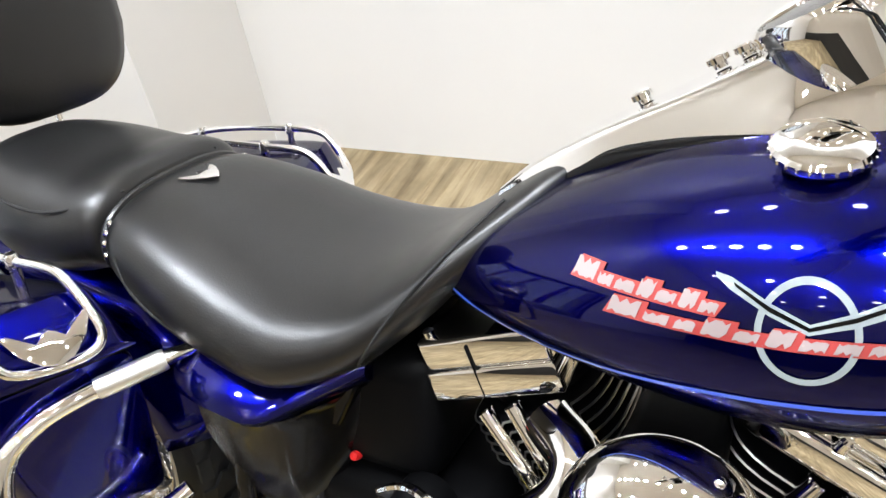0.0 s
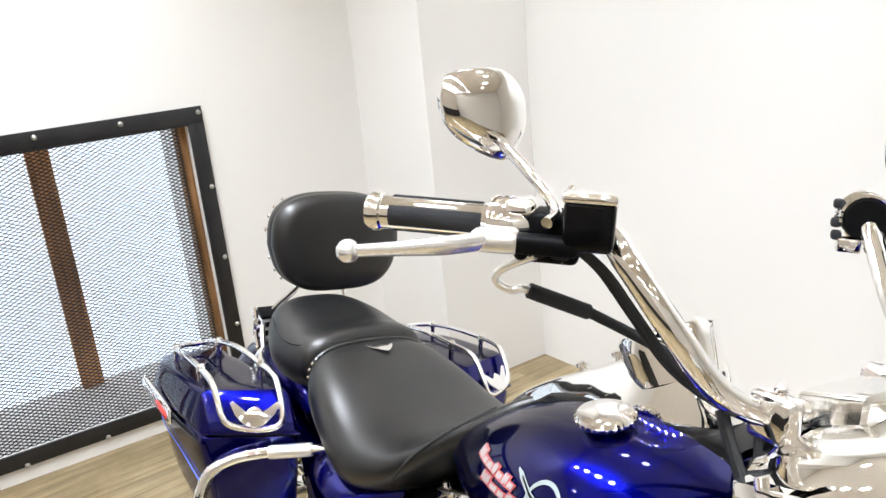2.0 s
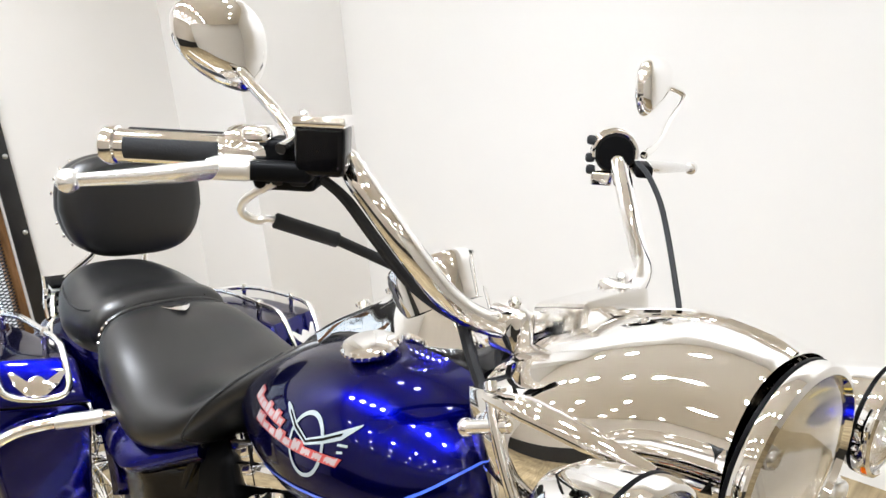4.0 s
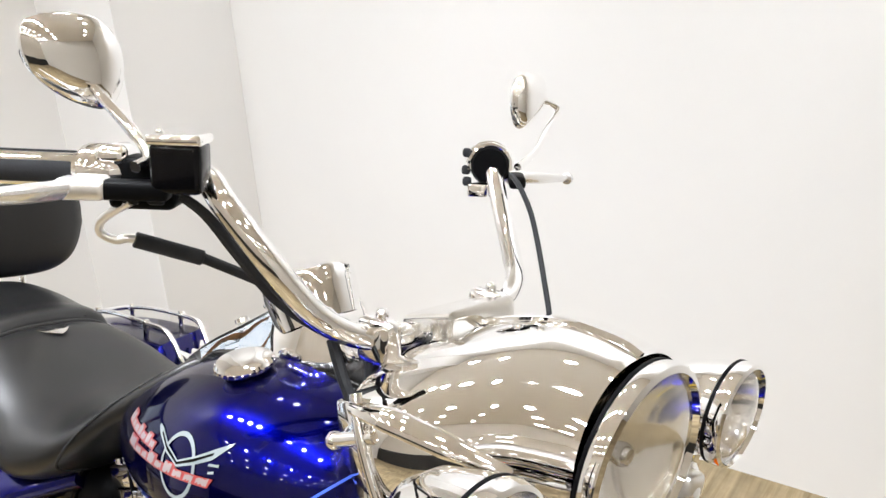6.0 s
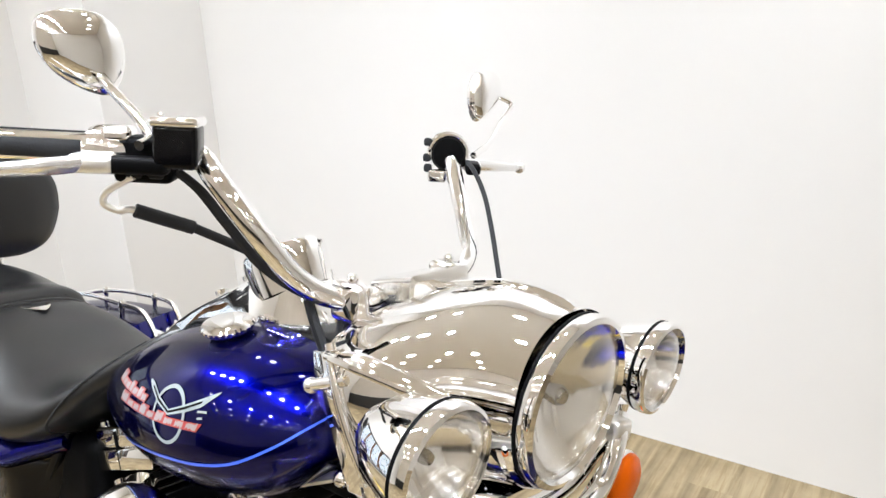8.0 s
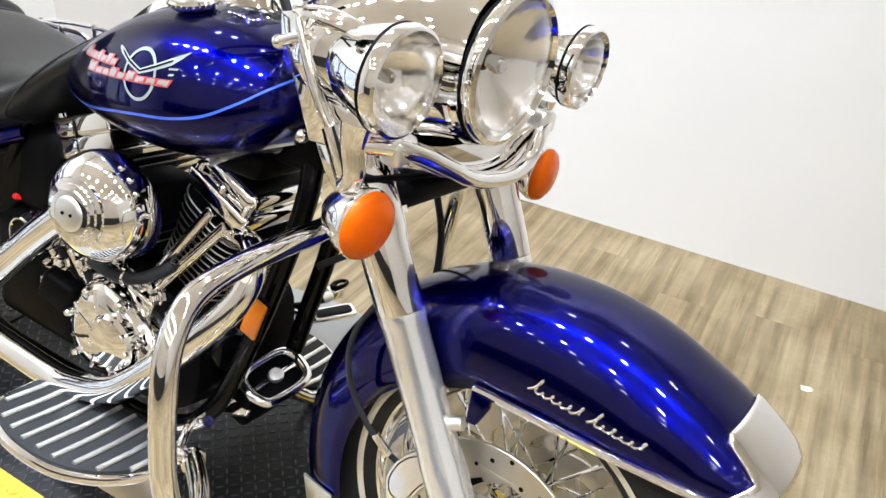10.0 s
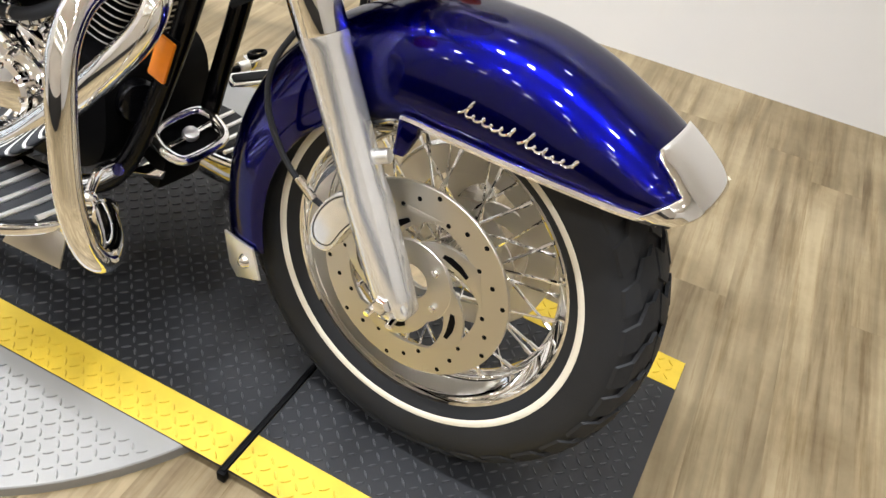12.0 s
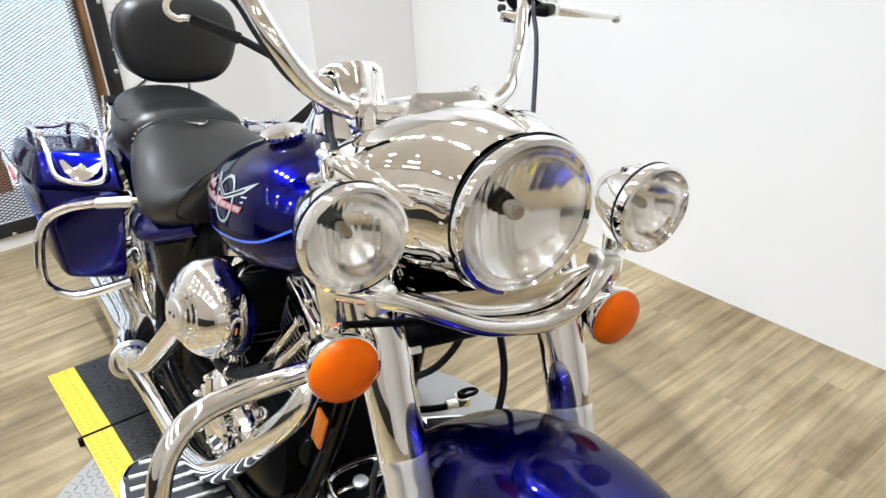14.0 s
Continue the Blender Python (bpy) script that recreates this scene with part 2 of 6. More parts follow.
def spline(points, steps=6, closed=False):
    """Points along a smooth curve through the given ones."""
    p = [Vector(q) for q in points]
    n = len(p)
    out = []
    for i in range(n if closed else n - 1):
        a, b, c, d = (p[(i - 1) % n], p[i], p[(i + 1) % n], p[(i + 2) % n]) if closed else (p[max(i - 1, 0)], p[i], p[i + 1], p[min(i + 2, n - 1)])
        for s in range(steps):
            t = s / steps
            out.append(0.5 * ((2 * b) + (c - a) * t + (2 * a - 5 * b + 4 * c - d) * t * t + (3 * b - a - 3 * c + d) * t ** 3))
    if not closed:
        out.append(p[-1])
    return out


def tube(points, r, n=12, steps=6, closed=False, bm=None, flat=1.0):
    """A round bar along a smooth curve. r: one radius, or one for each given point."""
    path = spline(points, steps, closed)
    rs = [r] * len(path) if not hasattr(r, "__len__") else [float(q) for q in np.interp(np.linspace(0, len(r) - 1, len(path)), range(len(r)), r)]
    rings, up = [], None
    for i, p in enumerate(path):
        if closed:
            d = (path[(i + 1) % len(path)] - path[i - 1]).normalized()
        else:
            d = (path[min(i + 1, len(path) - 1)] - path[max(i - 1, 0)]).normalized()
        if up is None:
            up = d.orthogonal().normalized()
        up = (up - d * up.dot(d)).normalized()
        side = d.cross(up)
        rings.append([p + rs[i] * (math.cos(2 * math.pi * k / n) * up + flat * math.sin(2 * math.pi * k / n) * side) for k in range(n)])
    if closed:
        rings.append(rings[0])
        b = loft(rings, False, bm)
        bmesh.ops.remove_doubles(b, verts=b.verts, dist=1e-6)
        return b
    return loft(rings, True, bm)


def oval(n, a, b, power=2.0):
    """Points of a superellipse."""
    out = []
    for i in range(n):
        t = 2 * math.pi * i / n
        c, s = math.cos(t), math.sin(t)
        out.append((a * math.copysign(abs(c) ** (2 / power), c), b * math.copysign(abs(s) ** (2 / power), s)))
    return out


def slab(outline, thick, m=Matrix(), r=0.0, bm=None):
    """A flat plate of the given outline, with bevelled rims."""
    b = bmesh.new()
    face = b.faces.new([b.verts.new((x, y, 0)) for x, y in outline])
    out = bmesh.ops.extrude_face_region(b, geom=[face])
    bmesh.ops.translate(b, verts=[v for v in out["geom"] if isinstance(v, bmesh.types.BMVert)], vec=(0, 0, thick))
    if r:
        rim = [e for e in b.edges if abs(e.verts[0].co.z - e.verts[1].co.z) < 1e-7]
        bmesh.ops.bevel(b, geom=rim, offset=r, segments=2, profile=0.5, affect="EDGES")
    bmesh.ops.recalc_face_normals(b, faces=b.faces)
    b.transform(m)
    return b if bm is None else join(bm, b)


def lerp(table, x):
    """Smooth values from rows of (x, value, ...)."""
    xs = [row[0] for row in table]
    return [float(np.interp(x, xs, [row[k] for row in table])) for k in range(1, len(table[0]))]


def smooth_rows(table, steps=5):
    return [tuple(p) for p in _catmull(table, steps)]


def _catmull(table, steps):
    a = np.array(table, float)
    out = []
    for i in range(len(a) - 1):
        p0, p1, p2, p3 = a[max(i - 1, 0)], a[i], a[i + 1], a[min(i + 2, len(a) - 1)]
        for s in range(steps):
            t = s / steps
            out.append(0.5 * (2 * p1 + (p2 - p0) * t + (2 * p0 - 5 * p1 + 4 * p2 - p3) * t * t + (3 * p1 - p0 - 3 * p2 + p3) * t ** 3))
    out.append(a[-1])
    return out

# ---- the room ----
HIGH = 2.9
WIN_X, WIN_Y0, WIN_Y1, WIN_Z0, WIN_Z1 = -1.165, -1.55, 0.125, 0.085, 1.055


def wall_line(x):
    """The long wall's face: it runs a little askew to the motorcycle."""
    return 1.275 + 0.055 * x


def solid(name, corners, z0, z1, mat, label, category, kind="structure"):
    """An upright block over a four-cornered plan."""
    bm = loft([[V(x, y, z0) for x, y in corners], [V(x, y, z1) for x, y in corners]])
    return tagged(part(name, bm, mat, smooth=0), label, category, kind=kind)


solid("wall_north", [(-1.8, wall_line(-1.8)), (5.0, wall_line(5.0)), (5.0, wall_line(5.0) + 0.12), (-1.8, wall_line(-1.8) + 0.12)], FLOOR - 0.1, HIGH,
      WALLPAINT, "smooth off-white painted wall beside the motorcycle", "wall")
# the window wall, with a real opening 0.4 m deep
wx0, wx1 = WIN_X - 0.40, WIN_X + 0.01
bm = bmesh.new()
for y0, y1, z0, z1 in ((WIN_Y1, wall_line(-1.3), FLOOR - 0.1, HIGH), (WIN_Y0, WIN_Y1, FLOOR - 0.1, WIN_Z0), (WIN_Y0, WIN_Y1, WIN_Z1, HIGH), (-3.6, WIN_Y0, FLOOR - 0.1, HIGH)):
    box(wx1 - wx0, y1 - y0, z1 - z0, pose((wx0 + wx1) / 2, (y0 + y1) / 2, (z0 + z1) / 2), bm)
bmesh.ops.remove_doubles(bm, verts=bm.verts, dist=1e-5)
tagged(part("wall_west", bm, WALLPAINT, smooth=0), "off-white painted wall with a deep window recess", "wall", kind="structure")
solid("wall_pier", [(-1.16, 0.79), (-0.665, 0.79), (-0.665, wall_line(-0.665) - 0.001), (-1.16, wall_line(-1.16) - 0.001)], FLOOR - 0.1, HIGH,
      WALLPAINT, "square off-white pier boxed into the room corner", "pier")
solid("wall_east", [(5.0, -3.7), (5.12, -3.7), (5.12, 1.7), (5.0, 1.7)], FLOOR - 0.1, HIGH, WALLPAINT, "plain warm white wall at the far end", "wall")
solid("wall_south", [(-1.7, -3.72), (5.1, -3.72), (5.1, -3.6), (-1.7, -3.6)], FLOOR - 0.1, HIGH, TAUPEPAINT, "plain taupe wall along the room", "wall")
# added out of view, only to give the chrome something dark to mirror
solid("reflection_panel_south", [(-1.15, -3.6), (4.99, -3.6), (4.99, -3.56), (-1.15, -3.56)], FLOOR, 0.75, CHARCOAL, "unseen charcoal panel added for dark streaks in the chrome", "wall panel")
solid("ceiling", [(-1.8, -3.8), (5.2, -3.8), (5.2, 1.8), (-1.8, 1.8)], HIGH, HIGH + 0.1, CEILPAINT, "tan painted ceiling with small spotlights", "ceiling")
solid("floor", [(-1.7, -3.7), (5.1, -3.7), (5.1, 1.7), (-1.7, 1.7)], FLOOR - 0.1, FLOOR - 0.0016, OAK, "dark subfloor under pale oak planks", "floor")

# the window: bright panes, wooden mullions, mesh screen and bolted steel frame
window = thing("window_1", "deep window behind black steel mesh with a bolted dark frame", "window", kind="structure")
pane_x = wx0 + 0.012
mull = [-0.355, -0.82, -1.29]
edges = [WIN_Y1] + [y for m in mull for y in (m + 0.078, m)] + [WIN_Y0]
for k in range(0, len(edges), 2):
    y1, y0 = edges[k], edges[k + 1]
    part("pane", box(0.006, y1 - y0, WIN_Z1 - WIN_Z0, pose(pane_x, (y0 + y1) / 2, (WIN_Z0 + WIN_Z1) / 2)), DAYLIGHT, window, "bright frosted daylight pane", smooth=0)
for m_y in mull:
    part("mullion", rbox(0.05, 0.078, WIN_Z1 - WIN_Z0, pose(pane_x + 0.028, m_y + 0.039, (WIN_Z0 + WIN_Z1) / 2), 0.004), MULLIONWOOD, window, "brown wooden mullion")
for y in (WIN_Y1 - 0.018, WIN_Y0 + 0.018):
    part("jamb_batten", rbox(0.05, 0.036, WIN_Z1 - WIN_Z0 - 0.002, pose(WIN_X - 0.045, y, (WIN_Z0 + WIN_Z1) / 2), 0.004), BARNWOOD, window, "rough brown wooden batten")
FR = 0.055
for y0, y1, z0, z1 in ((WIN_Y0 - FR, WIN_Y1 + FR, WIN_Z1, WIN_Z1 + FR), (WIN_Y0 - FR, WIN_Y1 + FR, WIN_Z0 - FR, WIN_Z0), (WIN_Y1, WIN_Y1 + FR, WIN_Z0, WIN_Z1), (WIN_Y0 - FR, WIN_Y0, WIN_Z0, WIN_Z1)):
    part("frame_bar", rbox(0.012, y1 - y0, z1 - z0, pose(WIN_X + 0.018, (y0 + y1) / 2, (z0 + z1) / 2), 0.002), DARKSTEEL, window)
part("frame_lip", rbox(0.02, WIN_Y1 - WIN_Y0, 0.006, pose(WIN_X + 0.012, (WIN_Y0 + WIN_Y1) / 2, WIN_Z1 - 0.004), 0.001), DARKSTEEL, window)
dome = lathe([(0.0, 0.007), (0.004, 0.006), (0.0075, 0.0035), (0.009, 0)], n=12)
dome_me = bpy.data.meshes.new("bolt")
dome.to_mesh(dome_me)
dome_me.materials.append(BOLT)
spots = [(y, z) for z in (WIN_Z1 + 0.035, WIN_Z0 - 0.05) for y in [WIN_Y1 + 0.042 - 0.2585 * i for i in range(7)]]
spots += [(WIN_Y1 + 0.042, WIN_Z1 + 0.035 - 0.262 * i) for i in range(1, 4)]
for y, z in spots:
    o = new("bolt", dome_me)
    o.parent = window
    o.matrix_local = pose(WIN_X + 0.024, y, z, 0, 90, 0)
# expanded metal: staggered rows of diamonds
bm = bmesh.new()
dw, dh, mx = 0.026, 0.0125, WIN_X + 0.004
rows_z = int((WIN_Z1 - WIN_Z0) / (dh / 2))
cols = int((WIN_Y1 - 0.03 - WIN_Y0) / dw)


def strand(a, b, wide=0.0032, deep=0.0022):
    d = (b - a).normalized()
    s = Vector((0, -d.z, d.y)) * wide / 2
    off = Vector((deep, 0, 0))
    vs = [bm.verts.new(p) for p in (a - s, a + s, b + s, b - s, a - s + off, a + s + off, b + s + off, b - s + off)]
    for q in ((4, 5, 6, 7), (0, 4, 7, 3), (1, 2, 6, 5)):
        bm.faces.new([vs[i] for i in q])


for r in range(rows_z):
    z0 = WIN_Z0 + r * dh / 2
    for c in range(cols):
        y = WIN_Y1 - 0.034 - c * dw
        lo, hi = (0, dw / 2) if r % 2 else (dw / 2, 0)
        strand(V(mx, y - lo, z0), V(mx, y - hi, z0 + dh / 2))
        strand(V(mx, y - lo - (dw if lo == 0 else 0), z0), V(mx, y - hi - (dw if hi == 0 else 0), z0 + dh / 2))
tagged(part("mesh_screen", bm, DARKSTEEL, window, "black expanded metal mesh", smooth=0), kind="stuff")

# floor planks, pale oak
plank_w = 0.125
rnd = random.Random(4)
planks = tagged(new("floor_planks"), "pale brown oak-look floor planks with fine joints", "floor", kind="structure")
lengths = (1.83, 1.52)
plank_meshes = []
for ln in lengths:
    b = rbox(ln * 1.0017, plank_w * 1.0014, 0.012, pose(0, 0, -0.006), 0.0001, 1)
    me = bpy.data.meshes.new("plank")
    b.to_mesh(me)
    b.free()
    me.materials.append(OAK)
    plank_meshes.append(me)
across = -1.7
while across < 5.1:
    along = -3.7 - rnd.random() * 0.9
    while along < 1.65:
        k = rnd.randrange(2)
        cx, cy = across + plank_w / 2, along + lengths[k] / 2
        x, y = cx - 0.06 * cy, cy
        if x > -1.3 and cy - lengths[k] / 2 < wall_line(x):
            o = new("plank", plank_meshes[k])
            o.parent = planks
            o.matrix_local = pose(x, y, FLOOR, 0, 0, 90 + 3.43)
        along += lengths[k]
    across += plank_w

# ---- the turntable that the motorcycle stands on ----
TX, TY, TR = 0.84, -0.112, 0.589
table = thing("turntable", "round grey tread-plate turntable with a black yellow-edged runway", "turntable")
part("disc", lathe([(0, -0.003), (TR - 0.002, -0.003), (TR, -0.005), (TR, FLOOR), (0, FLOOR)], pose(TX, TY, 0), 96), PLATE, table, "grey steel tread plate")


def lozenge(m, bm, a=0.0085, b=0.0019, h=0.0024):
    p = [(-a, 0), (-a * 0.4, -b), (a * 0.4, -b), (a, 0), (a * 0.4, b), (-a * 0.4, b)]
    low = [bm.verts.new(m @ Vector((x, y, 0))) for x, y in p]
    top = [bm.verts.new(m @ Vector((x * 0.78, y * 0.55, h))) for x, y in p]
    for i in range(6):
        bm.faces.new((low[i], low[(i + 1) % 6], top[(i + 1) % 6], top[i]))
    bm.faces.new(top)


def tread(x0, x1, y0, y1, z, inside, m=Matrix()):
    bm = bmesh.new()
    step = 0.0185
    for i in range(int((x1 - x0) / step)):
        for j in range(int((y1 - y0) / step)):
            x, y = x0 + (i + 0.5) * step, y0 + (j + 0.5) * step
            if inside(x, y):
                lozenge(m @ pose(x, y, z, 0, 0, 45 if (i + j) % 2 else -45), bm)
    return bm


bm = tread(TX - TR, TX + TR, TY - TR, -0.41, -0.003, lambda x, y: math.hypot(x - TX, y - TY) < TR - 0.012 and y < -0.42)
tagged(part("tread_pattern", bm, PLATE, table, "raised tread lozenges", smooth=0), kind="stuff")
S0, S1 = -0.405, 0.212      # runway edges across
XA, XB, XC, XD = -0.135, 0.25, 1.436, 1.995   # ramp foot, hinge, hinge, ramp foot
TILT_R = 0.023


def run_z(x):
    if x < XB:
        return -TILT_R * (XB - x) / (XB - XA)
    if x > XC:
        return -TILT_R * (x - XC) / (XD - XC)
    return 0.0


skew = 0.035


def lay(x0, x1, y0, y1, thick=0.006, lift=0.0):
    ring = []
    for x in (x0, x1):
        ring.append([V(x, y + skew * (x - 1.0), run_z(x) + dz + lift) for y, dz in ((y0, -thick), (y1, -thick), (y1, 0), (y0, 0))])
    return loft(ring)


for name, x0, x1 in (("rear_ramp", XA, XB - 0.005), ("runway", XB + 0.005, XC - 0.006), ("front_ramp", XC + 0.006, XD)):
    deck = part(name, lay(x0, x1, S0, S1), DARKPLATE, table, "black tread plate strip", smooth=0)
    for y0, y1 in ((S0, S0 + 0.072), (S1 - 0.072, S1)):
        part("yellow_edge", lay(x0 + 0.001, x1 - 0.001, y0, y1, 0.001, 0.0016), YELLOW, deck, "yellow painted edge", smooth=0)
    step = 0.0185
    slope = math.degrees(math.atan((run_z(x1) - run_z(x0)) / (x1 - x0)))
    for mat, painted in ((LITWORNPLATE, False), (YELLOW, True)):
        bm = bmesh.new()
        for i in range(int((x1 - x0) / step)):
            for j in range(int((S1 - S0) / step)):
                x, y = x0 + (i + 0.5) * step, S0 + (j + 0.5) * step
                edge = y - S0 < 0.082 or S1 - y < 0.082
                if edge == painted and not (painted and 0.06 < min(y - S0, S1 - y)):
                    lozenge(pose(x, y + skew * (x - 1.0), run_z(x) + (0.0016 if painted else 0.0002), 0, -slope, 45 if (i + j) % 2 else -45), bm)
        tagged(part("tread_pattern", bm, mat, deck, "raised tread lozenges", smooth=0), kind="stuff")
for x in (XB, XC):
    part("hinge_bar", rbox(0.009, S1 - S0 + 0.012, 0.006, pose(x, (S0 + S1) / 2 + skew * (x - 1.0), -0.001), 0.002), BLACK, table, "black hinge bar across the runway")
    part("hinge_end", rbox(0.014, 0.012, 0.022, pose(x, S0 - 0.006 + skew * (x - 1.0), -0.011), 0.002), BLACK, table, "black hinge end")
handle = thing("pull_handle", "small red plastic handle lying on the floor", "handle")
part("grip", tube([(0.458, -0.603, FLOOR + 0.010), (0.446, -0.582, FLOOR + 0.014), (0.434, -0.560, FLOOR + 0.010)], 0.0095, 10), RED, handle)

chip = thing("paper_scrap", "small pale torn scrap lying on the oak floor", "scrap", pose(1.919, 0.902, FLOOR, 0, 0, 20))
part("scrap_sheet", slab([(-0.014, -0.008), (0.002, -0.012), (0.015, -0.004), (0.011, 0.009), (-0.003, 0.007), (-0.012, 0.011)], 0.0015, pose(0, 0, 0.0003), 0.0003), WHITEWALL, chip)

# ---- the motorcycle: u forward from the rear axle, v to its left, w up ----
BIKE = Matrix.Translation((0, -0.1525, 0)) @ pose(0, 0, 0, 0, 0, -0.5) @ pose(0, 0, 0, -11.3, 0, 0)
AXLE = V(1.61, 0, 0.32)
STEER = Matrix.Translation(AXLE) @ Matrix.Rotation(radians(-4.5), 4, V(-math.sin(radians(26)), 0, math.cos(radians(26)))) @ Matrix.Translation(-AXLE)
bike = thing("motorcycle", "cobalt blue touring motorcycle with chrome parts leaning on its stand", "motorcycle", BIKE)
RIGHT, LEFT = -1, 1


def ball(c, r, bm=None, n=12):
    bm = bm or bmesh.new()
    bmesh.ops.create_uvsphere(bm, u_segments=n, v_segments=max(6, n // 2), radius=r, matrix=Matrix.Translation(c))
    return bm


def rod(a, b, r, n=10, bm=None, r2=None):
    """A straight round bar with slightly rounded ends."""
    a, b = Vector(a), Vector(b)
    length = (b - a).length
    r2 = r if r2 is None else r2
    return lathe([(0, 0), (r * 0.85, 0), (r, r * 0.15), (r2, length - r2 * 0.15), (r2 * 0.85, length), (0, length)], axes(a, b - a), n, bm)


# ---- fuel tank ----
TANK = smooth_rows([(0.705, 0.062, 0.752, 0.716), (0.735, 0.09, 0.780, 0.706), (0.82, 0.140, 0.834, 0.698), (0.92, 0.181, 0.884, 0.692), (1.02, 0.203, 0.912, 0.692),
                    (1.10, 0.200, 0.917, 0.702), (1.165, 0.182, 0.905, 0.726), (1.212, 0.148, 0.882, 0.768), (1.242, 0.096, 0.860, 0.808)], 5)


def tank_point(row, t):
    """t: 0 at the top middle, 1 at the underside's middle, on the right side."""
    u, a, top, low = row
    mid = low + (top - low) * 0.43
    c, s = math.cos(t * math.pi), math.sin(t * math.pi)
    v = -a * abs(s) ** 0.74
    w = mid + (top - mid) * abs(c) ** 0.85 if c > 0 else mid - (mid - low) * abs(c) ** 0.9
    return V(u, v, w)


rings = []
for row in TANK:
    ring = [tank_point(row, i / 22) for i in range(23)]
    ring += [V(p.x, -p.y, p.z) for p in ring[-2:0:-1]]
    rings.append(ring)
tank = part("fuel_tank", loft(rings), BLUE, bike, "glossy cobalt blue fuel tank", smooth=60)


def tank_skin(u, w, lift=0.0012, side=RIGHT):
    """The tank's flank at (u, w)."""
    row = [u] + lerp(TANK, u)
    lo, hi = 0.06, 0.94
    for _ in range(26):
        m = (lo + hi) / 2
        if tank_point(row, m).z > w:
            lo = m
        else:
            hi = m
    p = tank_point(row, lo)
    q = tank_point(row, min(0.97, lo + 0.02))
    d = q - p
    n = V(0, d.z, -d.y).normalized()
    if n.y > 0:
        n = -n
    p = p + n * lift
    return V(p.x, p.y if side < 0 else -p.y, p.z)


def decal(outline, lift, side=RIGHT, steps=1):
    """A thin graphic laid on the tank's flank; outline in (u, w), as a strip of pairs."""
    rows = []
    for (u0, w0), (u1, w1) in outline:
        rows.append([tank_skin(u0 + (u1 - u0) * k / 3, w0 + (w1 - w0) * k / 3, lift, side) for k in range(4)])
    return sheet(rows)


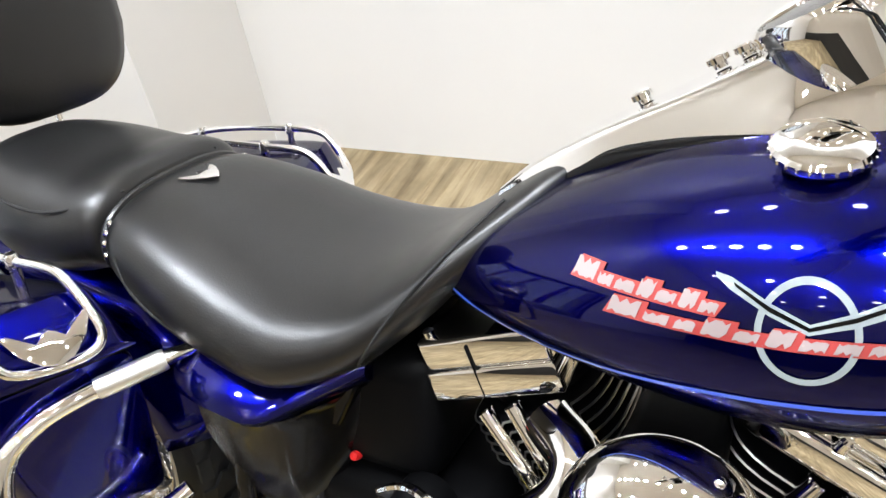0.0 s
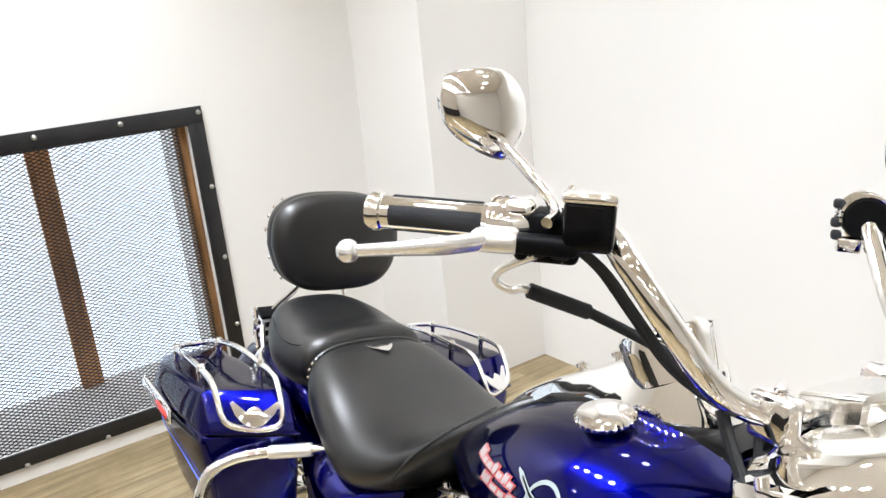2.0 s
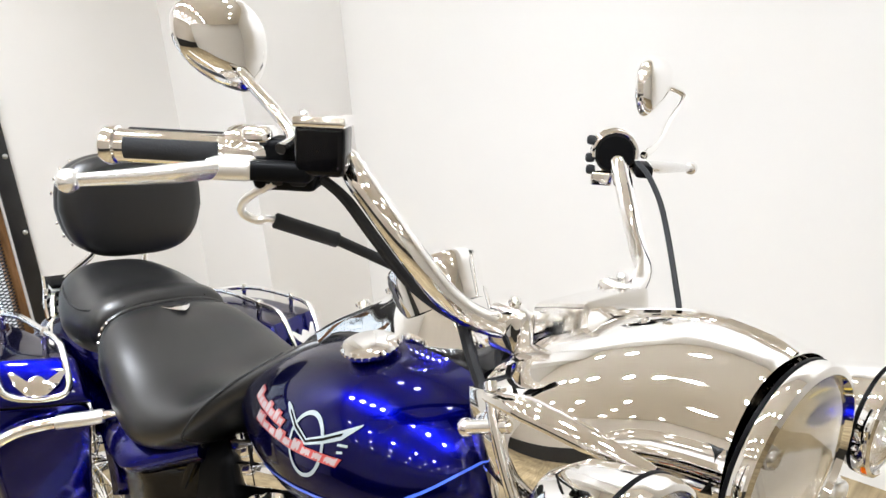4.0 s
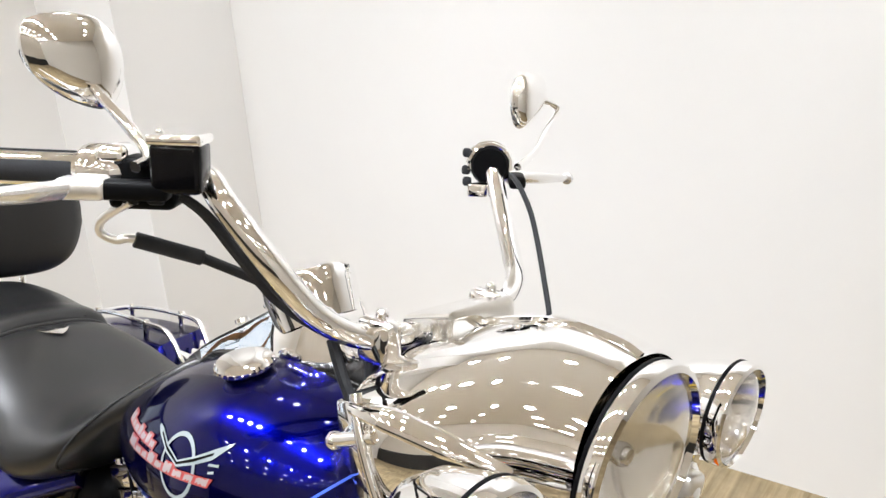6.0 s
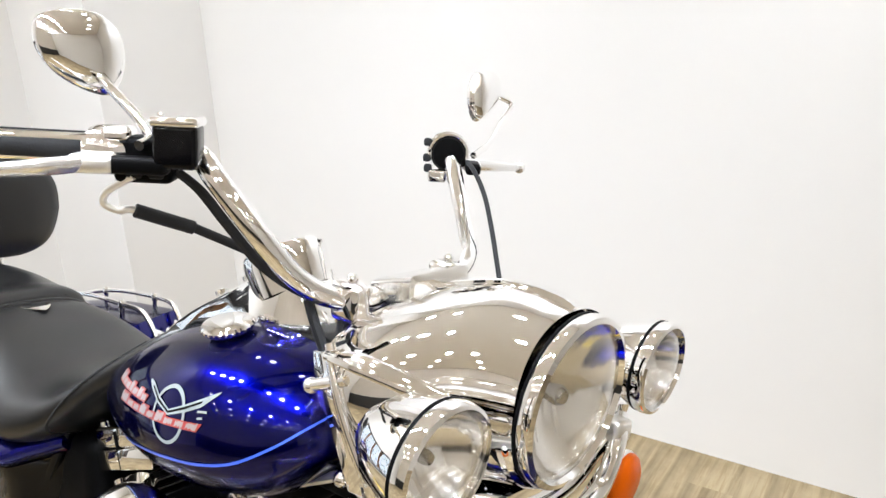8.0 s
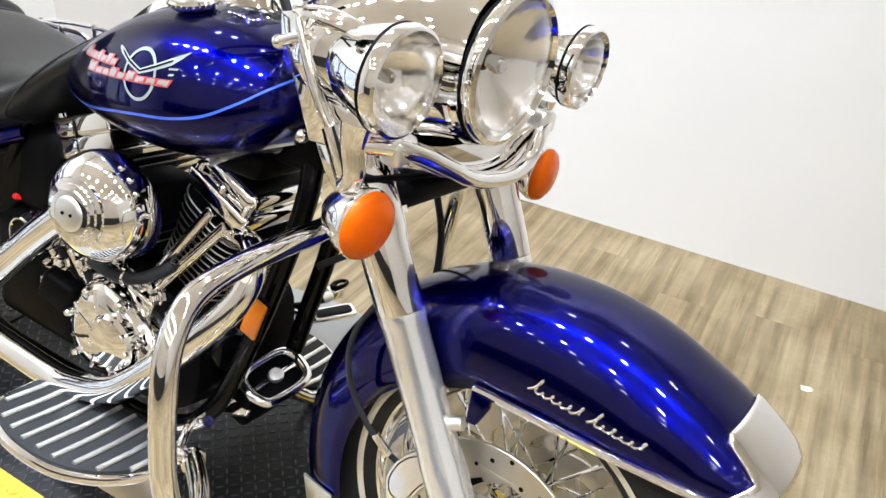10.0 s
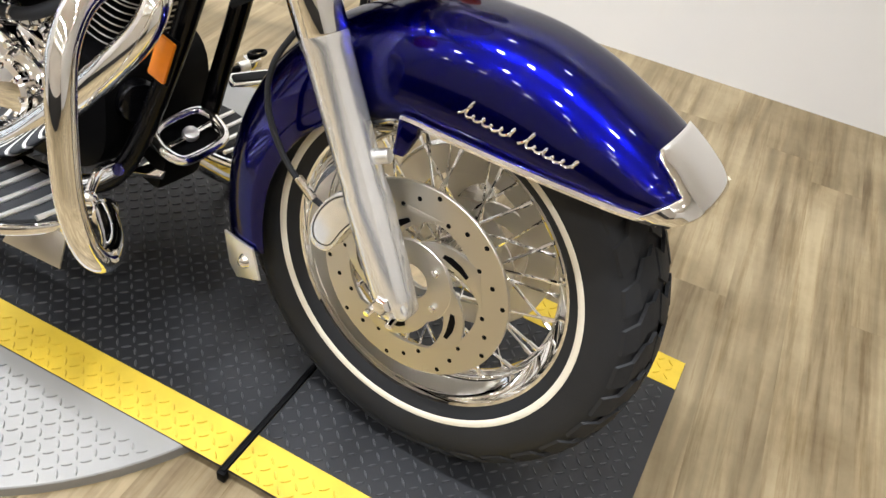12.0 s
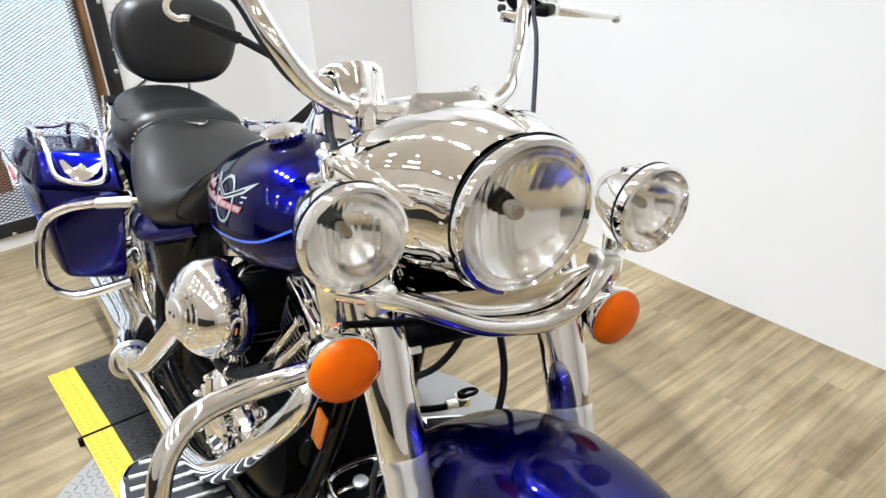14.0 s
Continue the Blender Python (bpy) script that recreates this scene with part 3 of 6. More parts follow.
for s in (RIGHT, LEFT):
    # pinstripe round the tank's lower edge
    line = smooth_rows([(0.722, 0.740), (0.77, 0.734), (0.82, 0.733), (0.871, 0.737), (0.93, 0.748), (0.987, 0.761), (1.041, 0.771), (1.10, 0.780), (1.15, 0.795), (1.19, 0.820), (1.215, 0.842), (1.234, 0.862)], 6)
    part("pinstripe", decal([((u, w - 0.0019), (u, w + 0.0019)) for u, w in line], 0.0009, s), STRIPE, tank, "light blue pinstripe", smooth=80)
    # ring, wing and lettering block, drawn as plain shapes
    ring_c, rr = (1.044, 0.824), 0.034
    ring_pts = []
    for k in range(49):
        a = 2 * math.pi * k / 48
        ring_pts.append(((ring_c[0] + rr * 0.92 * math.cos(a), ring_c[1] + rr * math.sin(a)), (ring_c[0] + rr * 0.79 * math.cos(a), ring_c[1] + rr * 0.87 * math.sin(a))))
    part("emblem_ring", decal(ring_pts, 0.0010, s), SILVERGREY, tank, "silver-grey ring graphic", smooth=80)
    wing = [((0.983, 0.8475), (0.984, 0.845)), ((0.994, 0.847), (0.994, 0.840)), ((1.02, 0.8385), (1.02, 0.831)), ((1.045, 0.8315), (1.045, 0.8245)), ((1.07, 0.843), (1.07, 0.834)), ((1.095, 0.8565), (1.095, 0.846)), ((1.113, 0.866), (1.112, 0.8635))]
    part("emblem_wing", decal(wing, 0.0013, s), SILVERGREY, tank, "silver-grey wing graphic", smooth=80)
    inner = [((0.996, 0.8445), (0.997, 0.8425)), ((1.02, 0.8365), (1.02, 0.8335)), ((1.045, 0.8295), (1.045, 0.827)), ((1.07, 0.8405), (1.07, 0.8375)), ((1.094, 0.8525), (1.094, 0.850))]
    part("emblem_wing_core", decal(inner, 0.0016, s), BLACKPAINT, tank, "dark line in the wing graphic", smooth=80)
    for k in range(3):
        part("emblem_feather", decal([((1.092 + 0.002 * k, 0.842 - 0.007 * k), (1.092 + 0.002 * k, 0.8395 - 0.007 * k)), ((1.106 - 0.004 * k, 0.8445 - 0.0075 * k), (1.106 - 0.004 * k, 0.842 - 0.0075 * k))], 0.0012, s), SILVERGREY, tank, smooth=80)
    # two lines of lettering, given as plain slanted cream blocks on a stepped red ground
    rnd = random.Random(8)
    for (ua, wa, ub, wb, h, count) in ((0.876, 0.8185, 0.990, 0.8285, 0.0135, 7), (0.908, 0.8045, 1.100, 0.8265, 0.0130, 9)):
        tall = [1.0 if k == 0 else (0.96 if k in (3, 5) else 0.68) for k in range(count)]
        wide = [1.35 if k == 0 else rnd.uniform(0.85, 1.1) for k in range(count)]
        ends = [sum(wide[:k]) / sum(wide) for k in range(count + 1)]
        band = []
        for k in range(count):
            for e in (ends[k], ends[k] + 0.04, ends[k + 1] - 0.004):
                u, w = ua + (ub - ua) * e, wa + (wb - wa) * e
                band.append(((u - 0.002, w - h * 0.58), (u + 0.006 * tall[k], w - h * 0.58 + h * 1.2 * tall[k])))
        part("lettering_outline", decal(band, 0.0011, s), PINKRED, tank, "red ground behind the lettering", smooth=80)
        for k in range(count):
            e0, e1 = ends[k] + 0.016, ends[k + 1] - 0.010
            low, up = -h * 0.46, h * (1.2 * tall[k] - 0.69)
            block = []
            for n in range(7):
                e = e0 + (e1 - e0) * n / 6
                u, w = ua + (ub - ua) * e, wa + (wb - wa) * e
                cut = (0.0, 0.20, 0.32, 0.04, 0.26, 0.12, 0.0)[(n + k) % 7]
                lo, hi = (low + (up - low) * cut, up) if (n + k) % 2 else (low, up - (up - low) * cut)
                block.append(((u + 0.3 * lo, w + lo), (u + 0.3 * hi, w + hi)))
            part("lettering_block", decal(block, 0.0017, s), CREAM, tank, "plain cream block", smooth=80)
    if s > 0:
        continue
    # screw-on cap
    m = axes(V(1.033, s * 0.104, 0.909), (-0.03, s * 0.22, 1)) @ Matrix.Diagonal((0.86, 0.86, 0.60, 1))
    cap = part("fuel_cap", lathe([(0.030, -0.006), (0.036, 0.0), (0.0385, 0.007), (0.0395, 0.013), (0.037, 0.0185), (0.028, 0.0225), (0.014, 0.0245), (0.0, 0.025)], m, 40), CHROME, tank, "domed chrome fuel cap")
    bm = bmesh.new()
    for k in range(26):
        a = 2 * math.pi * k / 26
        rbox(0.003, 0.0032, 0.007, m @ pose(0.0395 * math.cos(a), 0.0395 * math.sin(a), 0.010, 0, 0, math.degrees(a)), 0.0012, 1, bm)
    tagged(part("knurling", bm, CHROME, cap), kind="stuff")

# console down the tank's middle, with the speedometer
rows = smooth_rows([(0.752, 0.014, 0.808, 0.788), (0.79, 0.024, 0.842, 0.81), (0.85, 0.034, 0.882, 0.84), (0.92, 0.043, 0.921, 0.87), (0.98, 0.052, 0.956, 0.89), (1.03, 0.060, 0.985, 0.89), (1.075, 0.056, 0.985, 0.89), (1.105, 0.045, 0.945, 0.88), (1.125, 0.03, 0.908, 0.875)], 4)
console = part("console", loft([[V(u, x * (1.0 - 0.42 * (y + (top - low) / 2) / (top - low)), (top + low) / 2 + y) for x, y in oval(44, a * 1.12, (top - low) / 2, 7.0)] for u, a, top, low in rows]), CHROME, bike, "chrome tank console", smooth=40)
m = axes(V(1.035, 0, 0.962), (-0.5, 0, 0.87), (0, 1, 0))
speedo = part("speedometer", lathe([(0.054, -0.02), (0.058, 0.02), (0.059, 0.036), (0.056, 0.041), (0.051, 0.039), (0.0505, 0.034)], m, 44), CHROME, bike, "round chrome-rimmed speedometer")
part("dial", lathe([(0.0508, 0.034), (0.0, 0.034)], m, 44), BLACK, speedo, "dark dial face")
g = part("dial_glass", lathe([(0.0508, 0.0375), (0.03, 0.0388), (0.0, 0.0392)], m, 44), GLASS, speedo, "clear dial glass")
g.visible_shadow = False
for u, w in ((0.885, 0.907), (0.945, 0.942), (0.965, 0.953)):
    part("console_knob", lathe([(0.0, 0.009), (0.007, 0.0085), (0.010, 0.006), (0.010, 0.001), (0.0065, 0.0), (0.0065, -0.004)], axes(V(u, 0.004, w), (-0.5, 0.0, 0.85)), 18), CHROME, console, "small chrome knob")
part("tank_strap", loft([[V(u, x, (top + low) / 2 + y) for x, y in oval(20, a, (top - low) / 2, 3)] for u, a, top, low in smooth_rows([(0.815, 0.030, 0.838, 0.82), (0.84, 0.036, 0.855, 0.825), (0.88, 0.046, 0.879, 0.84), (0.98, 0.066, 0.908, 0.86), (1.08, 0.075, 0.921, 0.87), (1.16, 0.06, 0.915, 0.87)], 4)]), BLACKPAINT, tank, "black strip under the console", smooth=60)

# ---- seats ----
SEAT = smooth_rows([(0.290, 0.085, 0.752, 0.690), (0.305, 0.125, 0.766, 0.664), (0.345, 0.147, 0.768, 0.640), (0.42, 0.167, 0.752, 0.616), (0.50, 0.180, 0.728, 0.596), (0.57, 0.186, 0.717, 0.598),
                    (0.64, 0.168, 0.725, 0.630), (0.69, 0.143, 0.752, 0.672), (0.735, 0.112, 0.788, 0.722), (0.775, 0.084, 0.820, 0.752), (0.808, 0.058, 0.843, 0.79), (0.83, 0.028, 0.852, 0.82)], 5)


def seat_ring(row, n=44, dish=0.016, pw=2.7):
    u, a, top, low = row
    mid, h = low + (top - low) * 0.42, top - low
    out = []
    for k in range(n):
        t = 2 * math.pi * k / n
        c, s = math.cos(t), math.sin(t)
        x = a * math.copysign(abs(c) ** (2 / pw), c)
        y = (0.58 if s > 0 else 0.42) * h * math.copysign(abs(s) ** (2 / pw), s)
        if s < 0:
            x *= 1 - 0.10 * abs(s)
        out.append(V(u, x, mid + y))
    return out


seat = part("rider_seat", loft([seat_ring(r) for r in SEAT]), LEATHER, bike, "black vinyl rider seat", smooth=75)
PILLION = smooth_rows([(0.005, 0.05, 0.762, 0.70), (0.022, 0.085, 0.783, 0.685), (0.06, 0.115, 0.797, 0.660), (0.14, 0.138, 0.796, 0.640), (0.22, 0.142, 0.788, 0.645), (0.265, 0.138, 0.790, 0.660), (0.29, 0.130, 0.787, 0.67), (0.303, 0.10, 0.775, 0.69)], 5)
pillion = part("passenger_seat", loft([seat_ring(r) for r in PILLION]), LEATHER, bike, "black vinyl passenger seat", smooth=75)
# seams: raised piping on both seats
def seat_point(rows, u, t, lift=0.0):
    """t: angle in degrees from the right flank (180) over the top (90)."""
    a, top, low = lerp(rows, u)
    mid, h = low + (top - low) * 0.42, top - low
    c, s = math.cos(radians(t)), math.sin(radians(t))
    x = (a + lift) * math.copysign(abs(c) ** (2 / 2.7), c)
    y = (0.58 if s > 0 else 0.42) * h * math.copysign(abs(s) ** (2 / 2.7), s)
    return V(u, x * (1 - 0.1 * abs(s) if s < 0 else 1), mid + y + (lift if s > 0 else 0))


for s in (RIGHT, LEFT):
    f = (lambda a: 180 - a) if s < 0 else (lambda a: a)
    part("seam", tube([seat_point(SEAT, u, f(a), 0.0004) for u, a in ((0.775, 60), (0.735, 30), (0.70, 12), (0.67, -8), (0.655, -30), (0.65, -60))], 0.0022, 6, 5), THREAD, seat, "stitched seam")
    part("seam", tube([seat_point(SEAT, u, f(a), 0.0004) for u, a in ((0.335, 10), (0.36, -5), (0.42, -16), (0.47, -30), (0.5, -55))], 0.0022, 6, 5), THREAD, seat, "stitched seam")
    part("seam", tube([seat_point(PILLION, u, f(a), 0.0004) for u, a in ((0.03, 30), (0.1, 26), (0.18, 24), (0.25, 28), (0.3, 50))], 0.002, 6, 5), THREAD, pillion, "stitched seam")
part("piping", tube([seat_point(SEAT, 0.306, a, 0.001) for a in range(-15, 196, 10)], 0.0055, 8, 2), LEATHER, seat, "black piping strip")
stud_bm = lathe([(0.0, 0.0036), (0.0022, 0.0032), (0.0042, 0.0016), (0.0048, 0.0)], n=10)
stud_me = bpy.data.meshes.new("stud")
for fc in stud_bm.faces:
    fc.smooth = True
stud_bm.to_mesh(stud_me)
stud_me.materials.append(CHROME)


def stud(p, n, parent):
    o = new("stud", stud_me)
    o.parent = parent
    o.matrix_local = axes(p, n)


for a in (2, 12, 22, 32, 148, 158, 168, 178):
    p = seat_point(SEAT, 0.313, a, 0.0025)
    stud(p, (p - V(0.36, 0, 0.70)).normalized() + V(-0.2, 0, 0.4), seat)
# winged badge on the seat: a plain metal bow
wings = [(-0.036, 0.012), (-0.030, 0.015), (-0.012, 0.001), (-0.006, 0.006), (0.0, 0.009), (0.006, 0.006), (0.012, 0.001), (0.030, 0.015), (0.036, 0.012), (0.028, 0.0), (0.014, -0.012), (0.0, -0.02), (-0.014, -0.012), (-0.028, 0.0)]
m = axes(V(0.352, 0.0, 0.7685), (0.03, 0, 1), (0, 1, 0)) @ Matrix.Diagonal((0.8, 1.25, 1, 1))
part("seat_badge", slab(wings, 0.0018, m, 0.0005), CHROME, seat, "small winged metal badge")

# ---- backrest on a chrome sissy bar ----
PADC = V(-0.005, 0.068, 0.899)
prof = [(-0.046, 0.86), (-0.04, 0.95), (-0.026, 1.0), (-0.01, 1.0), (-0.006, 0.985), (-0.002, 1.0), (0.014, 0.995), (0.028, 0.95), (0.036, 0.82), (0.040, 0.5), (0.041, 0.2)]


def pad_outline(k):
    out = []
    for y, z in oval(48, 0.156 * k, 0.107 * k, 3.3):
        taper = 1 - 0.17 * max(0, -z / 0.115)
        out.append((y * taper, z + 0.008 * (1 - (y / 0.15) ** 2) * (z > 0)))
    return out


bm = loft([[PADC + V(d - 0.08 * z, y, z) for y, z in pad_outline(k)] for d, k in prof])
pad = part("backrest_pad", bm, LEATHER, bike, "black vinyl backrest pad with chrome studs", smooth=60)
for k in range(24):
    y, z = pad_outline(1.0)[(k * 2 + 1) % 48]
    if y < -0.10:
        stud(PADC + V(-0.03 - 0.08 * z, y * 1.01, z * 1.01), V(0, y, z), pad)
sissy = part("sissy_bar", tube([(-0.045, 0.115, 0.80), (-0.04, 0.112, 0.765), (-0.01, 0.11, 0.70)], 0.0065, 10), CHROME, bike, "chrome sissy bar")
part("upright", tube([(-0.06, 0.005, 0.80), (-0.055, -0.005, 0.782), (-0.03, -0.06, 0.752), (-0.005, -0.095, 0.735), (0.01, -0.108, 0.715), (0.04, -0.118, 0.69)], 0.0068, 10), CHROME, sissy, "chrome upright")
part("side_plate", tube([(-0.06, -0.062, 0.71), (0.0, -0.10, 0.685), (0.07, -0.14, 0.665), (0.14, -0.158, 0.645), (0.2, -0.165, 0.615)], 0.011, 10, 6, flat=0.35), CHROME, sissy, "chrome side plate")
part("side_plate", tube([(-0.06, 0.16, 0.71), (0.02, 0.175, 0.685), (0.12, 0.18, 0.655), (0.2, 0.17, 0.615)], 0.011, 10, 6, flat=0.35), CHROME, sissy, "chrome side plate")
for k in range(4):
    part("rack_slat", rbox(0.045, 0.22, 0.009, pose(-0.012, 0.0, 0.745 - 0.019 * k, 0, 12, 0), 0.002), BLACK, sissy, "black rack slat")
    part("slat_edge", rbox(0.047, 0.222, 0.004, pose(-0.012, 0.0, 0.7365 - 0.019 * k, 0, 12, 0), 0.001), SATIN, sissy, "bright slat edge")
for v in (-0.112, 0.112):
    part("rack_rail", tube([(-0.03, v, 0.752), (-0.012, v * 1.03, 0.735), (-0.005, v * 1.05, 0.70), (0.02, v * 1.08, 0.675)], 0.006, 8), CHROME, sissy, "chrome rack rail")

# ---- saddlebags ----
def saddlebag(s):
    dv, dw = (0.0, -0.013) if s < 0 else (0.035, -0.028)

    def place(u, v, w):
        """The bag tapers to the rear, and its front is cut back towards the outside."""
        u1 = -0.115 + (u - 0.018) * 1.29
        tall = max(0.0, (w - 0.43) / 0.29)
        u2 = u1 - 0.38 * (v - 0.2) * max(0.0, u1 / 0.365)
        return V(u2, s * (0.165 + (v - 0.165) * 0.90 - 0.03 * max(0.0, -u1 / 0.115) + dv), w - tall * (0.008 + 0.020 * (0.365 - u1) / 0.48) + dw)

    def rows(table, pw, taper=False):
        out = []
        for u, v_out, v_in, top, low in smooth_rows(table, 4):
            c, a = (v_out + v_in) / 2, (v_out - v_in) / 2
            h = (top - low) / 2
            out.append([place(u, c + (x if taper else x * (0.93 - 0.10 * y / h)) - (0.05 * (h - y) / (2 * h) if taper and x > 0 else 0), (top + low) / 2 + y) for x, y in oval(36, a, h, pw)])
        return loft(out)
    bag = part("saddlebag", rows([(0.025, 0.325, 0.20, 0.628, 0.50), (0.04, 0.345, 0.18, 0.634, 0.475), (0.15, 0.360, 0.165, 0.642, 0.442), (0.30, 0.360, 0.166, 0.647, 0.428), (0.370, 0.356, 0.168, 0.647, 0.428), (0.384, 0.348, 0.176, 0.643, 0.438)], 11.0, True), BLUE, bike, "hard blue saddlebag", smooth=50)
    part("lid", rows([(0.018, 0.328, 0.20, 0.664, 0.632), (0.032, 0.347, 0.178, 0.682, 0.637), (0.15, 0.364, 0.163, 0.708, 0.645), (0.30, 0.364, 0.163, 0.722, 0.651), (0.350, 0.359, 0.166, 0.725, 0.651), (0.362, 0.358, 0.168, 0.720, 0.651), (0.381, 0.355, 0.170, 0.686, 0.651), (0.390, 0.352, 0.173, 0.660, 0.650)], 9.0), BLUE, bag, "glossy blue bag lid", smooth=34)
    part("lid_seam", rows([(0.030, 0.344, 0.182, 0.646, 0.634), (0.15, 0.3605, 0.165, 0.650, 0.640), (0.30, 0.3605, 0.166, 0.655, 0.645), (0.386, 0.350, 0.174, 0.654, 0.645)], 9.0, True), BLACK, bag, "dark lid seam", smooth=50)
    front = [(0.352, 0.324, 0.744), (0.374, 0.322, 0.727), (0.396, 0.318, 0.690), (0.402, 0.304, 0.674), (0.405, 0.265, 0.668), (0.405, 0.232, 0.671), (0.403, 0.217, 0.682), (0.396, 0.212, 0.700), (0.374, 0.210, 0.736), (0.352, 0.208, 0.752)]
    outer = [(0.06, 0.300, 0.712), (0.12, 0.312, 0.732), (0.2, 0.320, 0.744), (0.30, 0.323, 0.748)]
    inner = [(0.30, 0.207, 0.754), (0.2, 0.210, 0.754), (0.12, 0.218, 0.738), (0.06, 0.232, 0.714), (0.045, 0.262, 0.706)]
    part("bag_rail", tube([place(*p) for p in outer + front + inner], 0.0058, 10, 6, closed=True), CHROME, bag, "chrome tube rail on the lid")
    for u, v, w in ((0.13, 0.313, 0.734), (0.30, 0.323, 0.748), (0.13, 0.217, 0.740), (0.30, 0.207, 0.754)):
        p = place(u, v, w)
        part("rail_stud", lathe([(0.006, -0.030), (0.006, -0.010), (0.0085, -0.008), (0.0085, 0.005), (0.006, 0.009), (0.0, 0.0095)], Matrix.Translation(p), 14), CHROME, bag, "chrome rail post")
    # spread-wing plate across the rail's front loop
    badge = [(-0.040, 0.018), (-0.034, 0.020), (-0.013, 0.004), (-0.006, 0.010), (0.0, 0.013), (0.006, 0.010), (0.013, 0.004), (0.034, 0.020), (0.040, 0.018), (0.030, -0.002), (0.014, -0.017), (0.0, -0.021), (-0.014, -0.017), (-0.030, -0.002)]
    p0, p1, p2 = place(0.400, 0.303, 0.694), place(0.400, 0.222, 0.694), place(0.385, 0.262, 0.718)
    across, high = (p1 - p0).normalized(), (p2 - (p0 + p1) / 2).normalized()
    bm_ = axes((p0 + p1) / 2, across.cross(high) if across.cross(high).x > 0 else high.cross(across), across) @ Matrix.Diagonal((1.12, 1.15 if (across.cross(high).x > 0) else -1.15, 1, 1))
    part("bag_badge", slab(badge, 0.003, bm_, 0.001), CHROME, bag, "spread-wing chrome badge plate")
    # side marker: chrome bezel with a red lens
    m0, m1 = place(0.10, 0.366, 0.648), place(0.255, 0.368, 0.640)
    m = axes((m0 + m1) / 2 + V(0, s * 0.002, 0), (0, s, 0), m1 - m0)
    bez = part("side_marker", slab([(x, y) for x, y in oval(28, 0.105, 0.017, 7)], 0.007, m, 0.002), CHROME, bag, "long chrome side marker bezel")
    part("marker_lens", slab([(x + 0.050, y - 0.003) for x, y in oval(20, 0.040, 0.008, 5)], 0.0095, m, 0.002), REDLENS, bez, "red marker lens")
    pin = [place(u, 0.362 - 0.05 * (0.64 - w) / 0.2, w) + V(0, s * 0.0015, 0) for u, w in ((0.05, 0.585), (0.15, 0.573), (0.25, 0.556), (0.345, 0.535))]
    part("pinstripe", tube(pin, 0.0010, 4, 4), STRIPE, bag, "light blue pinstripe")
    return bag


saddlebag(RIGHT), saddlebag(LEFT)
for s in (RIGHT, LEFT):
    loop = part("rear_guard", tube([(0.428, s * 0.132, 0.619), (0.395, s * 0.185, 0.612), (0.356, s * 0.240, 0.600), (0.334, s * 0.285, 0.588), (0.323, s * 0.320, 0.564), (0.324, s * 0.339, 0.520), (0.328, s * 0.342, 0.450), (0.334, s * 0.330, 0.408), (0.346, s * 0.287, 0.386), (0.365, s * 0.235, 0.396), (0.40, s * 0.17, 0.425)], [0.007, 0.0105, 0.0108, 0.0112, 0.0115, 0.0115, 0.0115, 0.0112, 0.011, 0.011, 0.011], 14, 7), CHROME, bike, "chrome rear guard loop")
    a, b = V(0.408, s * 0.165, 0.6145), V(0.364, s * 0.228, 0.6025)
    part("collar", lathe([(0.0, 0.0), (0.0116, 0.0), (0.0126, 0.004), (0.0126, (b - a).length - 0.004), (0.0116, (b - a).length), (0, (b - a).length)], axes(a, b - a), 20), SATIN, loop, "alloy collar")

# ---- side covers, rear fender, rear wheel ----
for s in (RIGHT, LEFT):
    rows = smooth_rows([(0.40, 0.165, 0.610, 0.43), (0.45, 0.180, 0.611, 0.40), (0.50, 0.187, 0.610, 0.40), (0.546, 0.184, 0.609, 0.42), (0.592, 0.150, 0.628, 0.47), (0.640, 0.112, 0.650, 0.55)], 4)
    ledge, lower = [], []
    for u, a, top, low in rows:
        ledge.append([V(u, s * v, w) for v, w in ((0.04, top - 0.050), (a * 0.8, top - 0.046), (a * 0.90, top - 0.042), (a * 0.99, top - 0.034), (a * 1.02, top - 0.026), (a * 1.00, top - 0.018), (a * 0.93, top - 0.008), (0.7 * a, top + 0.014), (0.04, top + 0.024))])
        lower.append([V(u, s * v, w) for v, w in ((0.04, low), (a * 0.66, low), (a * 0.76, low + (top - low) * 0.3), (a * 0.80, low + (top - low) * 0.62), (a * 0.86, top - 0.0465), (0.04, top - 0.051))])
    cover = part("side_cover", loft(ledge), BLUE, bike, "blue side cover with a raised ridge", smooth=32)
    # the panel is blue; black paint puts its shade into the colour
    part("lower_panel", loft(lower), BLACKPAINT, cover, "blue lower panel, given as black for its shade", smooth=32)


def arc_guard(c, r, hw, a0, a1, n=40):
    rows = []
    for a in np.linspace(a0, a1, n):
        d = V(math.cos(radians(a)), 0, math.sin(radians(a)))
        rows.append([c + d * (r - 0.075 * abs(t) ** 2.4) + V(0, hw * t, 0) for t in np.linspace(-1, 1, 15)])
    return sheet(rows)


RAXLE = V(0, 0, 0.312)
rf = part("rear_fender", arc_guard(RAXLE, 0.375, 0.105, 15, 200), BLUE, bike, "blue rear fender", smooth=60)
sol = rf.modifiers.new("thick", "SOLIDIFY")
sol.thickness = 0.004


def wheel_frame(c):
    return axes(c, (0, 1, 0), (1, 0, 0))


